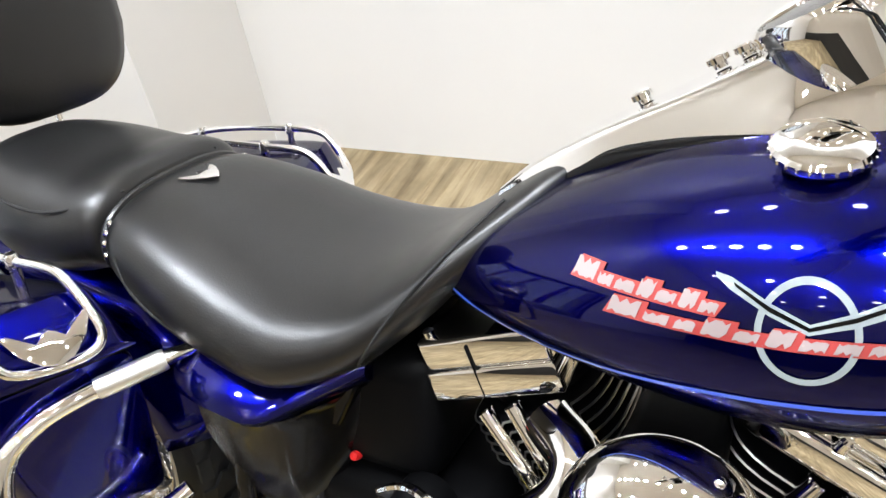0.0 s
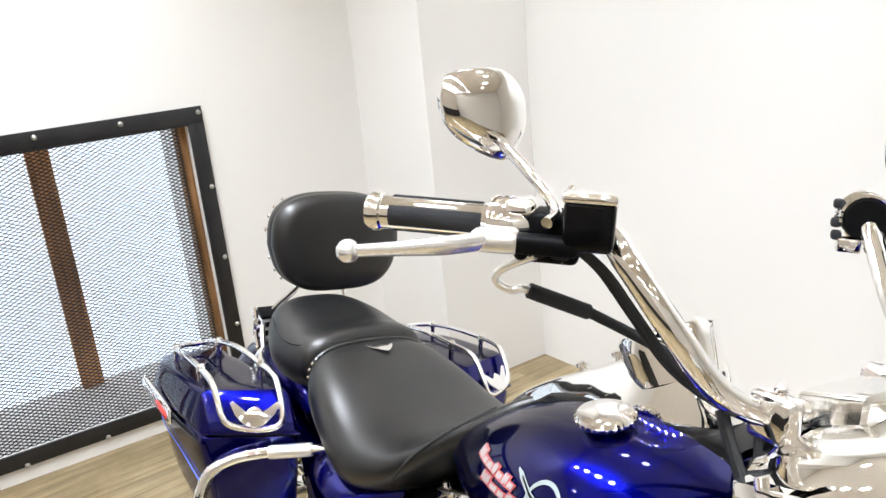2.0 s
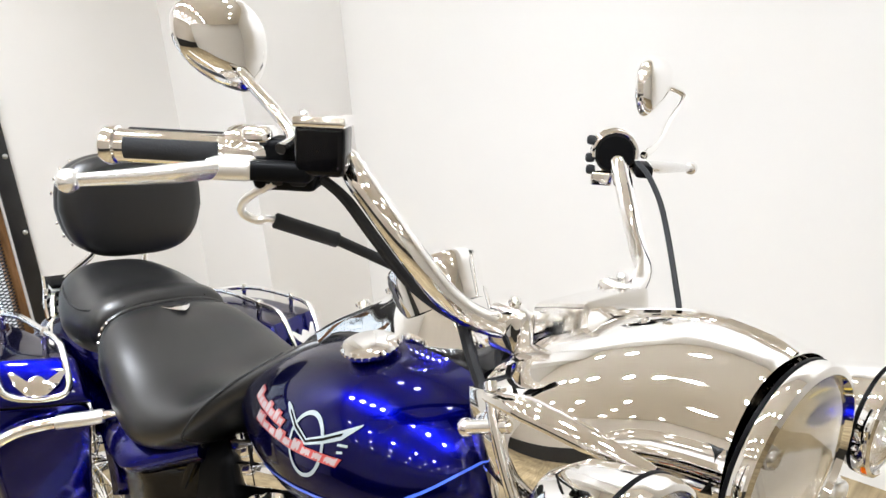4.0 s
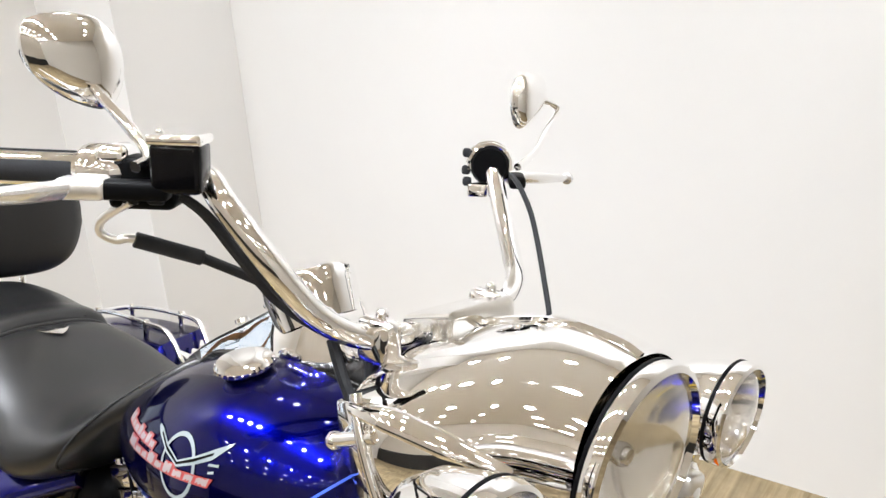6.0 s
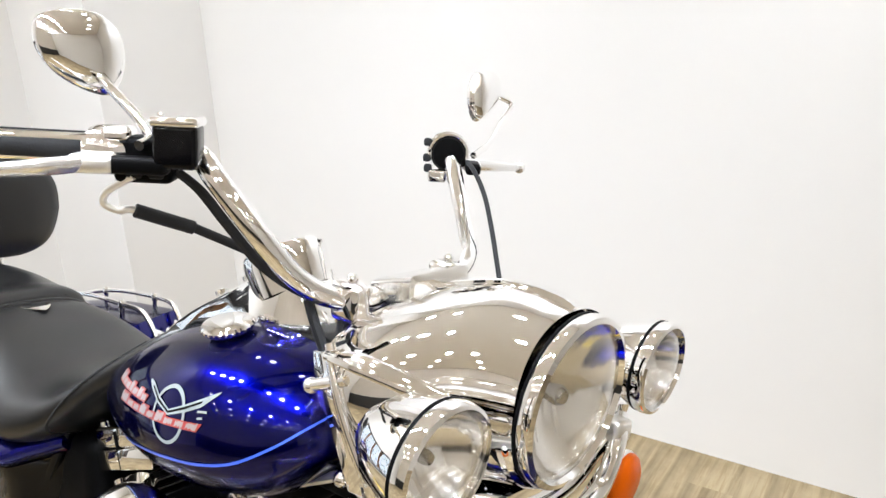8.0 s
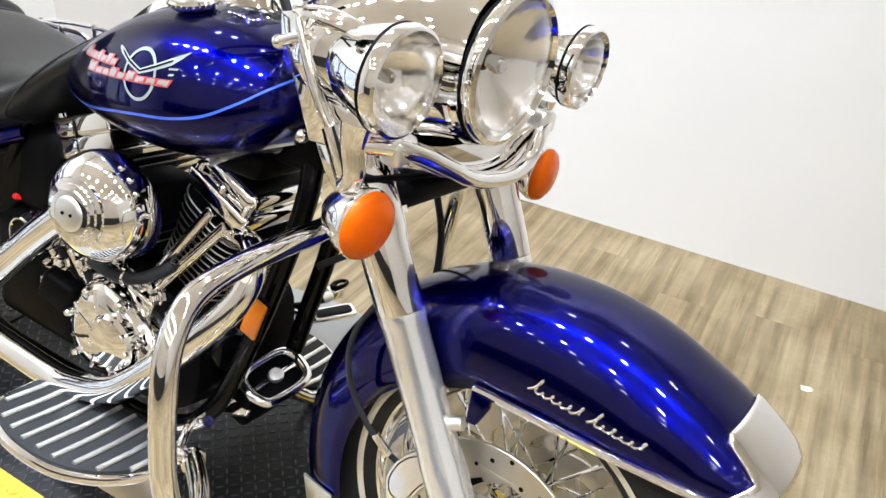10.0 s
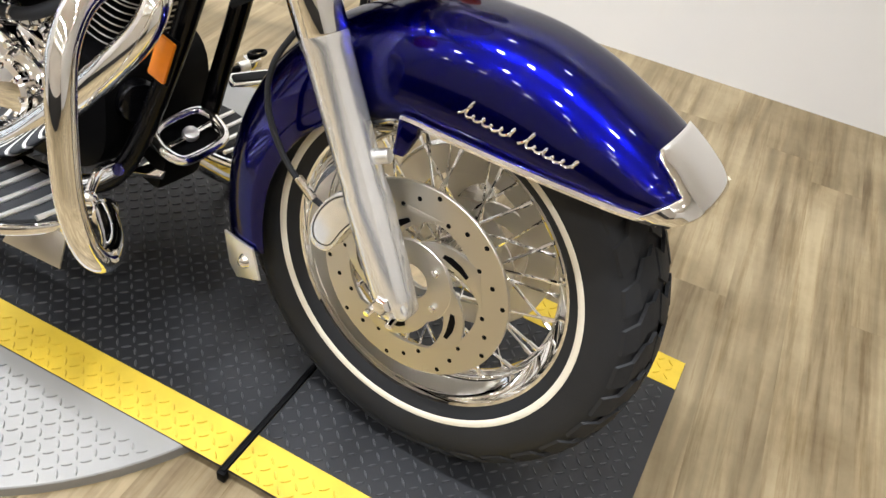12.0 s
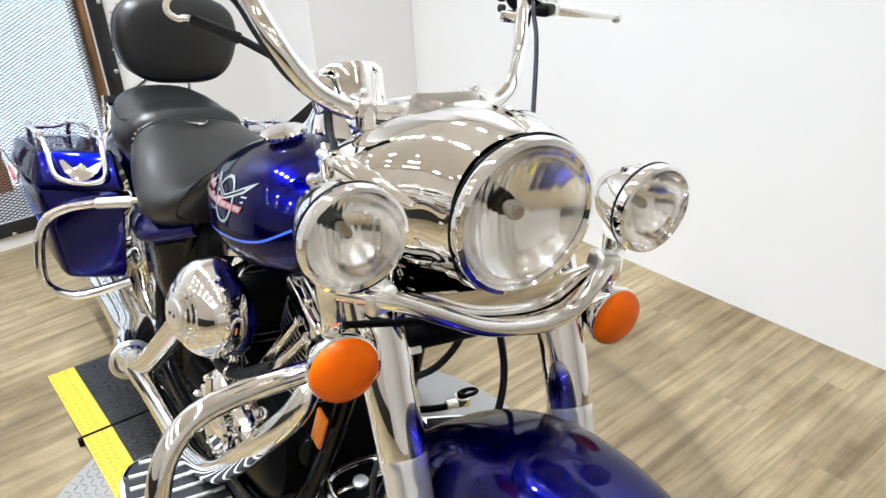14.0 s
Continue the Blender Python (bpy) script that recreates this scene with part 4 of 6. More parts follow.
def wheel(name, c, label, st):
    seat_side = [(0.2205, -0.0475), (0.2195, -0.0445), (0.2165, -0.041), (0.212, -0.034), (0.200, -0.025), (0.193, -0.013), (0.192, 0)]
    hub_side = [(0.2165, -0.0490), (0.2125, -0.0475), (0.2095, -0.042), (0.2050, -0.031), (0.1940, -0.022), (0.1870, -0.012), (0.1850, 0)]
    prof = seat_side + [(r, -h) for r, h in seat_side[-2::-1]]
    prof = prof + [(r, -h) for r, h in hub_side] + hub_side[-2::-1]
    rim = part(name, lathe(prof, wheel_frame(c), 80, closed=True), CHROME, bike, label, steered=st)
    R, ri = 0.3195, 0.212
    prof = [(ri, -0.045), (ri + 0.010, -0.053), (0.245, -0.0625), (0.268, -0.066), (0.287, -0.0645), (0.299, -0.058), (0.3065, -0.046), (0.3115, -0.028), (0.3145, -0.012), (0.315, 0)]
    prof = prof + [(r, -h) for r, h in prof[-2::-1]]
    part("tyre", lathe(prof, wheel_frame(c), 96), RUBBER, rim, "black whitewall tyre", steered=st, smooth=50)
    for s in (RIGHT, LEFT):
        bm = lathe([(0.2325, s * 0.0600), (0.2345, s * 0.0618), (0.2405, s * 0.0632), (0.2425, s * 0.0628)], wheel_frame(c), 96)
        part("whitewall_ring", bm, WHITEWALL, rim, "narrow cream whitewall ring", steered=st, smooth=80)
    # tread blocks between slanted grooves
    bm = bmesh.new()
    n = 34
    lanes = ((-0.064, -0.022), (-0.017, 0.017), (0.022, 0.064))

    def crown(v):
        return float(np.interp(abs(v), [0, 0.012, 0.028, 0.046, 0.058, 0.065], [0.3195, 0.319, 0.3165, 0.311, 0.302, 0.288])) + 0.0048

    for k in range(n):
        for li, (v0, v1) in enumerate(lanes):
            slant = (0.55, 0.0, -0.55)[li]
            pts_top, pts_low = [], []
            cells = 4
            for e in (0, 1):
                for j in range(cells + 1):
                    v = v0 + (v1 - v0) * j / cells
                    bend = slant * (v - (v0 + v1) / 2) / 0.031 + (0.25 * abs(v) / 0.017 if li == 1 else 0.22 * (1 if j == 2 else 0))
                    a = 2 * math.pi * (k + 0.12 + 0.66 * e + bend) / n
                    for rr, store in ((crown(v), pts_top), (crown(v) - 0.005, pts_low)):
                        store.append(bm.verts.new(c + V(rr * math.cos(a), v, rr * math.sin(a))))
            q = cells + 1
            for j in range(cells):
                bm.faces.new((pts_top[j], pts_top[j + 1], pts_top[q + j + 1], pts_top[q + j]))
                bm.faces.new((pts_low[j], pts_low[j + 1], pts_top[j + 1], pts_top[j]))
                bm.faces.new((pts_top[q + j], pts_top[q + j + 1], pts_low[q + j + 1], pts_low[q + j]))
            for j in (0, cells):
                bm.faces.new((pts_low[j], pts_top[j], pts_top[q + j], pts_low[q + j]))
    tagged(part("tread_pattern", bm, RUBBER, rim, "slanted tyre tread blocks", steered=st, smooth=20), kind="stuff")
    hub = part("hub", lathe([(0.0, -0.062), (0.030, -0.062), (0.034, -0.056), (0.034, -0.046), (0.024, -0.034), (0.021, 0.0), (0.024, 0.034), (0.034, 0.046), (0.034, 0.056), (0.030, 0.062), (0.0, 0.062)], wheel_frame(c), 40), CHROME, rim, "chrome wheel hub", steered=st)
    for k in range(40):
        s = 1 if k % 2 else -1
        a = 2 * math.pi * k / 40
        b = a + (0.62 if (k // 2) % 2 else -0.62)
        p0 = c + V(0.033 * math.cos(b + (1.0 if (k // 2) % 2 else -1.0)), s * 0.050, 0.033 * math.sin(b + (1.0 if (k // 2) % 2 else -1.0)))
        p1 = c + V(0.188 * math.cos(a), s * 0.008, 0.188 * math.sin(a))
        part("spoke", rod(p0, p1, 0.0021, 6, r2=0.0021), CHROME, rim, steered=st)
        part("nipple", rod(p1 + (p0 - p1).normalized() * 0.018, p1, 0.0034, 6), CHROME, rim, steered=st)
    return rim


front_wheel = wheel("front_wheel", AXLE, "chrome laced front wheel", True)
rear_wheel = wheel("rear_wheel", RAXLE, "chrome laced rear wheel", False)


# black dots laid on the disc give the dark of drilled holes
hole_bm = lathe([(0.0, 0.0004), (0.0030, 0.0004), (0.0036, 0.0)], n=10)
hole_me = bpy.data.meshes.new("vent_hole_dot")
hole_bm.to_mesh(hole_me)
hole_me.materials.append(BLACK)


def brake_disc(s):
    f = wheel_frame(AXLE)
    d = part("brake_disc", lathe([(0.104, s * 0.0775), (0.1455, s * 0.0775), (0.1465, s * 0.0765), (0.1465, s * 0.0728), (0.1455, s * 0.0718), (0.104, s * 0.0718)], f, 80, closed=True), STEEL, front_wheel, "drilled steel brake disc", steered=True)
    bm = lathe([(0.026, s * 0.079), (0.062, s * 0.079), (0.064, s * 0.076), (0.062, s * 0.072), (0.026, s * 0.072)], f, 48, closed=True)
    for k in range(5):
        a0 = 2 * math.pi * k / 5
        pts = []
        for t in np.linspace(0, 1, 9):
            r = 0.056 + 0.052 * t
            a = a0 + 0.95 * t
            wide = 0.044 + 0.022 * t
            pts.append((r, a, wide))
        outer = [(r * math.cos(a) - w * math.sin(a) * -0.5, r * math.sin(a) + w * math.cos(a) * -0.5) for r, a, w in pts]
        inner = [(r * math.cos(a) - w * math.sin(a) * 0.5, r * math.sin(a) + w * math.cos(a) * 0.5) for r, a, w in pts]
        part("carrier_arm", slab(outer + inner[::-1], 0.005, f @ pose(0, 0, min(s * 0.073, s * 0.078)), 0.0008), STEEL, d, steered=True, smooth=30)
    # slots aren't cut through; thin black plates draw the shade in them
    for k in range(5):
        a = 2 * math.pi * (k + 0.12) / 5
        ring_ = [(r * math.cos(a + da), r * math.sin(a + da)) for r, da in ((0.070, 0.10), (0.076, 0.08), (0.083, 0.20), (0.089, 0.36), (0.094, 0.54), (0.089, 0.58), (0.082, 0.44), (0.075, 0.28))]
        part("carrier_slot", slab(ring_, 0.0008, f @ pose(0, 0, s * 0.0782 - (0.0 if s > 0 else 0.0008)), 0.0), BLACK, d, "thin black plate for the shade in a carrier slot", steered=True, smooth=0)
    part("disc_carrier", bm, STEEL, d, "swirled disc carrier", steered=True, smooth=30)
    for k in range(30):
        a = 2 * math.pi * k / 30
        r = (0.112, 0.125, 0.138)[k % 3]
        o = new("vent_hole_dot", hole_me)
        o.parent = d
        o.matrix_local = STEER @ f @ pose(r * math.cos(a), r * math.sin(a), s * 0.0776) @ (Matrix() if s > 0 else pose(0, 0, 0, 180, 0, 0))
    for k in range(5):
        a = 2 * math.pi * (k + 0.4) / 5
        part("carrier_bolt", lathe([(0.0055, 0.0), (0.0055, 0.004), (0.003, 0.006), (0.0, 0.006)], f @ pose(0.047 * math.cos(a), 0.047 * math.sin(a), s * 0.079) @ (Matrix() if s > 0 else pose(0, 0, 0, 180, 0, 0)), 12), CHROME, d, steered=True)


brake_disc(RIGHT), brake_disc(LEFT)

# ---- front fender ----
def fender_ring(a, lift=0.0, span=1.0, low=None):
    """Angle in degrees from ahead, over the top, to behind."""
    rc = float(np.interp(a, [36, 42, 60, 90, 120, 150, 180, 200], [0.400, 0.399, 0.378, 0.364, 0.357, 0.352, 0.35, 0.352])) + lift
    hw = float(np.interp(a, [36.8, 38.4, 41, 46, 60, 90, 130, 200], [0.046, 0.066, 0.082, 0.092, 0.1, 0.103, 0.102, 0.098])) + lift
    d = V(math.cos(radians(a)), 0, math.sin(radians(a)))
    if a < 100:
        re = min(rc - 0.012, (0.552 - AXLE.z) / max(0.2, math.sin(radians(a))))
    else:
        re = float(np.interp(a, [100, 108, 118, 125, 150, 180, 200], [0.2356, 0.232, 0.232, 0.234, 0.238, 0.243, 0.248]))
    row = []
    n = 16
    for i in range(-n, n + 1):
        t = span * i / n
        th = abs(t) * math.pi / 2
        vv = hw * math.sin(th) ** 0.78 if th else 0
        rr = re + (rc - re) * max(0.0, math.cos(th)) ** 0.62 if abs(t) < 1 else re
        row.append(AXLE + d * rr + V(0, math.copysign(vv, t), 0))
    return row


fender = part("front_fender", sheet([fender_ring(a) for a in np.linspace(40.5, 197, 84)]), BLUE, bike, "deep cobalt blue front fender", steered=True, smooth=70)
sol = fender.modifiers.new("thick", "SOLIDIFY")
sol.thickness, sol.offset = 0.003, 0
rows = []
for fr in np.linspace(0, 1, 14):
    row = []
    for i in range(33):
        side = abs(i - 16) / 16
        wide = min(1.0, max(0.0, (0.50 - side) / 0.16))
        a0 = 39.0 + 0.4 * side ** 2
        a = a0 + fr * (43.2 + 8.0 * wide * wide * (3 - 2 * wide) - a0)
        row.append(fender_ring(a, 0.0042)[i])
    rows.append(row)
tip = part("fender_tip", sheet(rows), CHROME, fender, "chrome fender tip", steered=True, smooth=70)
sol = tip.modifiers.new("thick", "SOLIDIFY")
sol.thickness, sol.offset = 0.005, 0
for s in (RIGHT, LEFT):
    edge = [fender_ring(a, 0.0025)[0 if s < 0 else -1] + V(0, 0, 0.003) for a in np.linspace(40.5, 101, 15)]
    part("fender_trim", tube(edge, 0.0058, 8, 2), CHROME, fender, "chrome trim strip", steered=True)
    part("fender_bracket", slab([(-0.010, -0.020), (0.004, -0.018), (0.016, 0.010), (0.016, 0.024), (-0.012, 0.024)], 0.010, axes(V(1.578, s * 0.106, 0.529), (0, s, 0.1), (1, 0, 0)), 0.002), BLUE, fender, "blue fender bracket", steered=True)
    def fender_side(u, w):
        a = math.degrees(math.atan2(w - AXLE.z, u - AXLE.x))
        row = fender_ring(a)
        rr = math.hypot(u - AXLE.x, w - AXLE.z)
        return max(abs(p.y) for p in row if (p - V(AXLE.x, p.y, AXLE.z)).length >= rr - 0.004)

    # script badge as two plain wavy strokes
    for u0, heights in ((1.634, (0.020, 0.005, 0.008, 0.005, 0.008, 0.014)), (1.712, (0.019, 0.006, 0.010, 0.005, 0.007, 0.012))):
        stroke = []
        for k, h in enumerate(heights):
            for q in range(7):
                t = 2 * math.pi * q / 7
                u = u0 + 0.0116 * (k + q / 7) + 0.0030 * math.sin(t) + 0.55 * h * (1 - math.cos(t)) / 2
                w = 0.588 - 0.0008 * (u - 1.64) / 0.0118 + h * (1 - math.cos(t)) / 2
                stroke.append((u, s * (fender_side(u, w) + 0.0014), w))
        part("badge_script", tube(stroke, 0.0017, 6, 2), CHROME, fender, "chrome script badge", steered=True)
    # plain metal end plate low at the fender's rear
    m = axes(V(1.336, s * 0.0985, 0.222), (-0.15, s, -0.05), (0.97, 0, 0.24))
    plate = part("fender_end_plate", slab([(-0.034, 0.036), (0.030, 0.024), (0.036, -0.028), (-0.020, -0.040), (-0.034, -0.020)], 0.005, m, 0.0015), SATIN, fender, "small metal fender end plate", steered=True)
    part("plate_stud", lathe([(0.0, 0.014), (0.006, 0.013), (0.010, 0.009), (0.0125, 0.005)], m @ pose(0.006, -0.004, 0), 18), CHROME, plate, steered=True)

# ---- forks ----
for s in (RIGHT, LEFT):
    lo, hi = V(1.612, s * 0.122, 0.32), V(1.3337, s * 0.1384, 0.869)
    d = (hi - lo).normalized()
    fm = axes(lo, d)
    leg = part("fork_leg", lathe([(0.0, -0.028), (0.020, -0.028), (0.026, -0.02), (0.029, 0.0), (0.0305, 0.05), (0.0305, 0.14), (0.0285, 0.155), (0.0285, 0.325), (0.0300, 0.33), (0.0300, 0.345), (0.0, 0.345)], fm, 32), ALLOY, bike, "brushed alloy fork slider", steered=True)
    part("fork_cover", lathe([(0.0, 0.34), (0.0295, 0.34), (0.0310, 0.343), (0.0315, 0.43), (0.034, 0.446), (0.036, 0.50), (0.036, 0.58), (0.0, 0.58)], fm, 32), CHROME, leg, "chrome fork cover", steered=True)
    part("axle_clamp", rbox(0.05, 0.04, 0.036, fm @ pose(0.0, 0.0, -0.012), 0.009, 3), ALLOY, leg, "cast axle clamp", steered=True)
    for k in (-0.016, 0.016):
        part("axle_stud", rod(lo + V(k, s * 0.0, -0.012), lo + V(k * 1.1, s * 0.034, -0.022), 0.0055, 8), CHROME, leg, steered=True)
    part("axle_nut", lathe([(0.0, 0.012), (0.010, 0.011), (0.014, 0.006), (0.014, 0.0)], axes(lo + V(0, s * 0.024, 0), (0, s, 0)), 6), CHROME, leg, steered=True)
    part("brace_bolt", rod(V(1.522, s * 0.125, 0.486), V(1.566, s * 0.117, 0.507), 0.0095, 12), SATIN, leg, steered=True)
    # kidney outline bent round the axle
    kid = []
    for t in np.linspace(0, 2 * math.pi, 40, endpoint=False):
        a, r = radians(151 + 27 * math.copysign(abs(math.cos(t)) ** 0.7, math.cos(t))), 0.128 + 0.025 * math.copysign(abs(math.sin(t)) ** 0.7, math.sin(t))
        kid.append((r * math.cos(a), -s * r * math.sin(a)))
    cm = axes(V(AXLE.x, s * 0.086, AXLE.z), (0, s, 0), (1, 0, 0))
    mid = Vector((0.128 * math.cos(radians(151)), -s * 0.128 * math.sin(radians(151)), 0))
    cal = part("brake_caliper", slab(kid, 0.034, cm, 0.004), ALLOY, leg, "silver brake caliper", steered=True)
    part("caliper_rim", tube([cm @ (mid + (Vector((x, y, 0)) - mid) * 0.8 + Vector((0, 0, 0.0335))) for x, y in kid[::2]], 0.0012, 6, 3, closed=True), BLACK, cal, steered=True)
part("brake_hose", tube([(1.41, -0.10, 0.62), (1.385, -0.125, 0.56), (1.386, -0.13, 0.50), (1.414, -0.125, 0.44), (1.452, -0.118, 0.402), (1.475, -0.112, 0.388)], 0.0042, 8), RUBBER, bike, "black brake hose", steered=True)
part("hose_fitting", rod((1.436, -0.121, 0.418), (1.462, -0.116, 0.394), 0.0065, 8), CHROME, bike, "chrome hose fitting", steered=True)

# ---- nacelle, lamps ----
FACE = V(math.cos(radians(-4)), 0, math.sin(radians(-4)))
rings = []
for u, hw, top, low in smooth_rows([(1.205, 0.105, 0.955, 0.86), (1.235, 0.145, 0.978, 0.835), (1.28, 0.163, 0.998, 0.812), (1.33, 0.158, 1.016, 0.804), (1.38, 0.136, 1.026, 0.808), (1.42, 0.113, 1.026, 0.814), (1.455, 0.100, 1.020, 0.820), (1.466, 0.097, 1.016, 0.824)], 5):
    rings.append([V(u, x, (top + low) / 2 + y) for x, y in oval(48, hw, (top - low) / 2, 2.25)])
NACSKIRT = [(1.315, 0.118, 0.806, 0.770), (1.36, 0.112, 0.812, 0.766), (1.41, 0.098, 0.818, 0.772), (1.445, 0.082, 0.822, 0.786)]
nac = part("headlamp_nacelle", loft(rings, False), CHROME, bike, "chrome headlamp nacelle", steered=True, smooth=70)
part("nacelle_ridge", tube([(1.26, 0, 0.996), (1.32, 0, 1.0145), (1.38, 0, 1.0275), (1.44, 0, 1.025), (1.466, 0, 1.017)], 0.004, 8), CHROME, nac, "raised chrome ridge", steered=True)
part("nacelle_skirt", loft([[V(u, x, (top + low) / 2 + y) for x, y in oval(36, hw, (top - low) / 2, 2.6)] for u, hw, top, low in smooth_rows(NACSKIRT, 4)]), CHROME, nac, "chrome skirt under the nacelle", steered=True, smooth=60)
for s in (RIGHT, LEFT):
    # flat panel behind a rolled bead, and the lower cover down to the turn signal
    upper = [(1.238, 0.945), (1.240, 0.920), (1.252, 0.895), (1.271, 0.860), (1.300, 0.802), (1.346, 0.806), (1.362, 0.816), (1.350, 0.826), (1.331, 0.842), (1.311, 0.876), (1.293, 0.915), (1.275, 0.955)]
    fm = Matrix.Translation((0, s * 0.088, 0)) @ Matrix(((1, 0, 0, 0), (0, 0, s, 0), (0, 1, 0, 0), (0, 0, 0, 1)))
    part("fork_shroud", slab(upper, 0.066, fm, 0.003), CHROME, nac, "flat chrome fork shroud panel", steered=True, smooth=30)
    lower = [(1.303, 0.800), (1.352, 0.804), (1.392, 0.79), (1.418, 0.735), (1.385, 0.722), (1.352, 0.738), (1.322, 0.768)]
    part("lower_cover", slab(lower, 0.058, fm, 0.003), CHROME, nac, "chrome lower fork cover", steered=True, smooth=30)
    part("shroud_bead", tube([(1.268, s * 0.156, 0.962), (1.284, s * 0.163, 0.932), (1.296, s * 0.164, 0.905), (1.312, s * 0.163, 0.872), (1.332, s * 0.160, 0.838), (1.356, s * 0.157, 0.818), (1.395, s * 0.150, 0.806)], 0.0062, 10), CHROME, nac, "chrome edge bead", steered=True)
    # no gap is cut: a black tube draws its shade along the bead
    part("shroud_gap_shade", tube([(1.292, s * 0.1545, 0.895), (1.307, s * 0.1545, 0.864), (1.324, s * 0.1545, 0.838), (1.34, s * 0.1545, 0.822)], 0.0032, 6), BLACK, nac, "black tube for the shade in the gap beside the bead", steered=True)
    part("side_flute", tube([(1.275, s * 0.168, 0.955), (1.32, s * 0.163, 0.957), (1.37, s * 0.142, 0.944), (1.42, s * 0.116, 0.928)], [0.005, 0.012, 0.012, 0.004], 10, flat=0.5), CHROME, nac, "chrome side flute", steered=True)
    part("shroud_stud", rod((1.300, s * 0.158, 0.932), (1.250, s * 0.163, 0.912), 0.0072, 12), CHROME, nac, "chrome shroud stud", steered=True)
    part("acorn_nut", ball(V(1.248, s * 0.163, 0.911), 0.0095), CHROME, nac, steered=True)


def lamp(name, c, r, label, depth):
    """A round lamp: chrome shell and bezel, fluted bowl, clear lens."""
    m = axes(c, FACE, (0, 1, 0))
    shell = part(name, lathe([(0.0, -depth), (r * 0.45, -depth * 0.93), (r * 0.78, -depth * 0.66), (r * 0.97, -depth * 0.28), (r * 1.03, -0.012), (r * 1.07, -0.004), (r * 1.085, 0.003), (r * 1.06, 0.010), (r * 0.99, 0.012), (r * 0.955, 0.006)], m, 56), CHROME, bike, label, steered=True)
    part("gasket", lathe([(r * 1.05, -0.009), (r * 1.074, -0.008), (r * 1.079, -0.005), (r * 1.06, -0.003)], m, 56, closed=True), BLACK, shell, "black rubber gasket", steered=True)
    # smooth bowl: fine vertical flutes, stepped where the dishes meet
    prof = [(0.957, 0.004), (0.90, -0.006), (0.80, -0.016), (0.66, -0.0255), (0.50, -0.033), (0.34, -0.0385), (0.20, -0.042), (0.12, -0.043)]
    bowl = []
    for q, h in smooth_rows(prof, 4):
        row = []
        for k in range(97):
            a = 2 * math.pi * k / 96
            x = q * math.cos(a)
            row.append(m @ Vector((r * x, r * q * math.sin(a), h + 0.00028 * math.cos(46 * x) * min(1, 6 * (0.957 - q)) + 0.0007 * math.cos(6 * a + 0.4) * q * (0.957 - q))))
        bowl.append(row)
    part("reflector_bowl", sheet(bowl), REFLECTOR, shell, "fluted mirror reflector", steered=True, smooth=60)
    part("bulb_socket", lathe([(r * 0.135, -0.043), (r * 0.15, -0.037), (r * 0.12, -0.034), (r * 0.09, -0.040)], m, 20), BLACK, shell, "dark bulb socket", steered=True)
    part("bulb_cap", lathe([(0.0, -0.010), (r * 0.09, -0.0105), (r * 0.12, -0.014), (r * 0.13, -0.018), (r * 0.07, -0.045)], m, 20), BULB, shell, "dark bulb cap", steered=True)
    lens = part("lens", lathe([(0.0, 0.016), (r * 0.5, 0.0145), (r * 0.8, 0.0105), (r * 0.957, 0.006), (r * 0.957, 0.003), (r * 0.8, 0.0075), (r * 0.5, 0.0115), (0.0, 0.013)], m, 48), GLASS, shell, "clear glass lens", steered=True)
    lens.visible_shadow = False
    return shell


head = lamp("headlamp", V(1.476, -0.003, 0.921), 0.0890, "round chrome headlamp with clear lens", 0.075)
for s in (RIGHT, LEFT):
    lamp_v, up = (-0.215, 0.008) if s < 0 else (0.197, -0.008)
    pl = lamp("passing_lamp", V(1.476, lamp_v, 0.916 + up), 0.0545, "chrome passing lamp with clear lens", 0.085)
    part("lamp_bracket", tube([(1.428, lamp_v, 0.862 + up), (1.425, lamp_v, 0.838 + up), (1.427, lamp_v * 0.99, 0.80 + up), (1.416, lamp_v * 0.98, 0.782 + up)], [0.020, 0.016, 0.0125, 0.012], 14), CHROME, pl, "chrome lamp bracket", steered=True)
    m = axes(V(1.444, -0.207 if s < 0 else 0.198, 0.748 + up), FACE + V(0, s * 0.05, 0), (0, 1, 0))
    sig = part("turn_signal", lathe([(0.0, -0.052), (0.018, -0.050), (0.030, -0.036), (0.039, -0.012), (0.0425, -0.003), (0.0425, 0.002), (0.040, 0.004)], m, 40), CHROME, bike, "chrome bullet turn signal", steered=True)
    bm = lathe([(0.0405, 0.001), (0.041, 0.006), (0.0385, 0.0115), (0.031, 0.0165), (0.018, 0.020), (0.0, 0.021)], m, 40)
    part("amber_lens", bm, AMBER, sig, "orange plastic lens", steered=True)
bar_pts = [(1.43, -0.212, 0.846), (1.455, -0.175, 0.842), (1.464, -0.14, 0.831), (1.470, -0.09, 0.808), (1.471, -0.04, 0.786), (1.471, 0.01, 0.775), (1.471, 0.06, 0.772), (1.469, 0.10, 0.782), (1.464, 0.132, 0.808), (1.452, 0.165, 0.828), (1.43, 0.2, 0.830)]
lb = part("light_bar", tube(bar_pts, 0.0115, 14), CHROME, bike, "curved chrome light bar", steered=True)
part("bar_web", loft([[V(1.452, y, w) for w, u in ((lo_w, 0), (hi_w, 0))] + [V(1.446, y, w) for w in (hi_w, lo_w)] for y, lo_w, hi_w in ((-0.15, 0.818, 0.838), (-0.08, 0.79, 0.828), (0, 0.766, 0.822), (0.08, 0.768, 0.822), (0.14, 0.802, 0.83))]), CHROME, lb, "chrome web plate", steered=True)
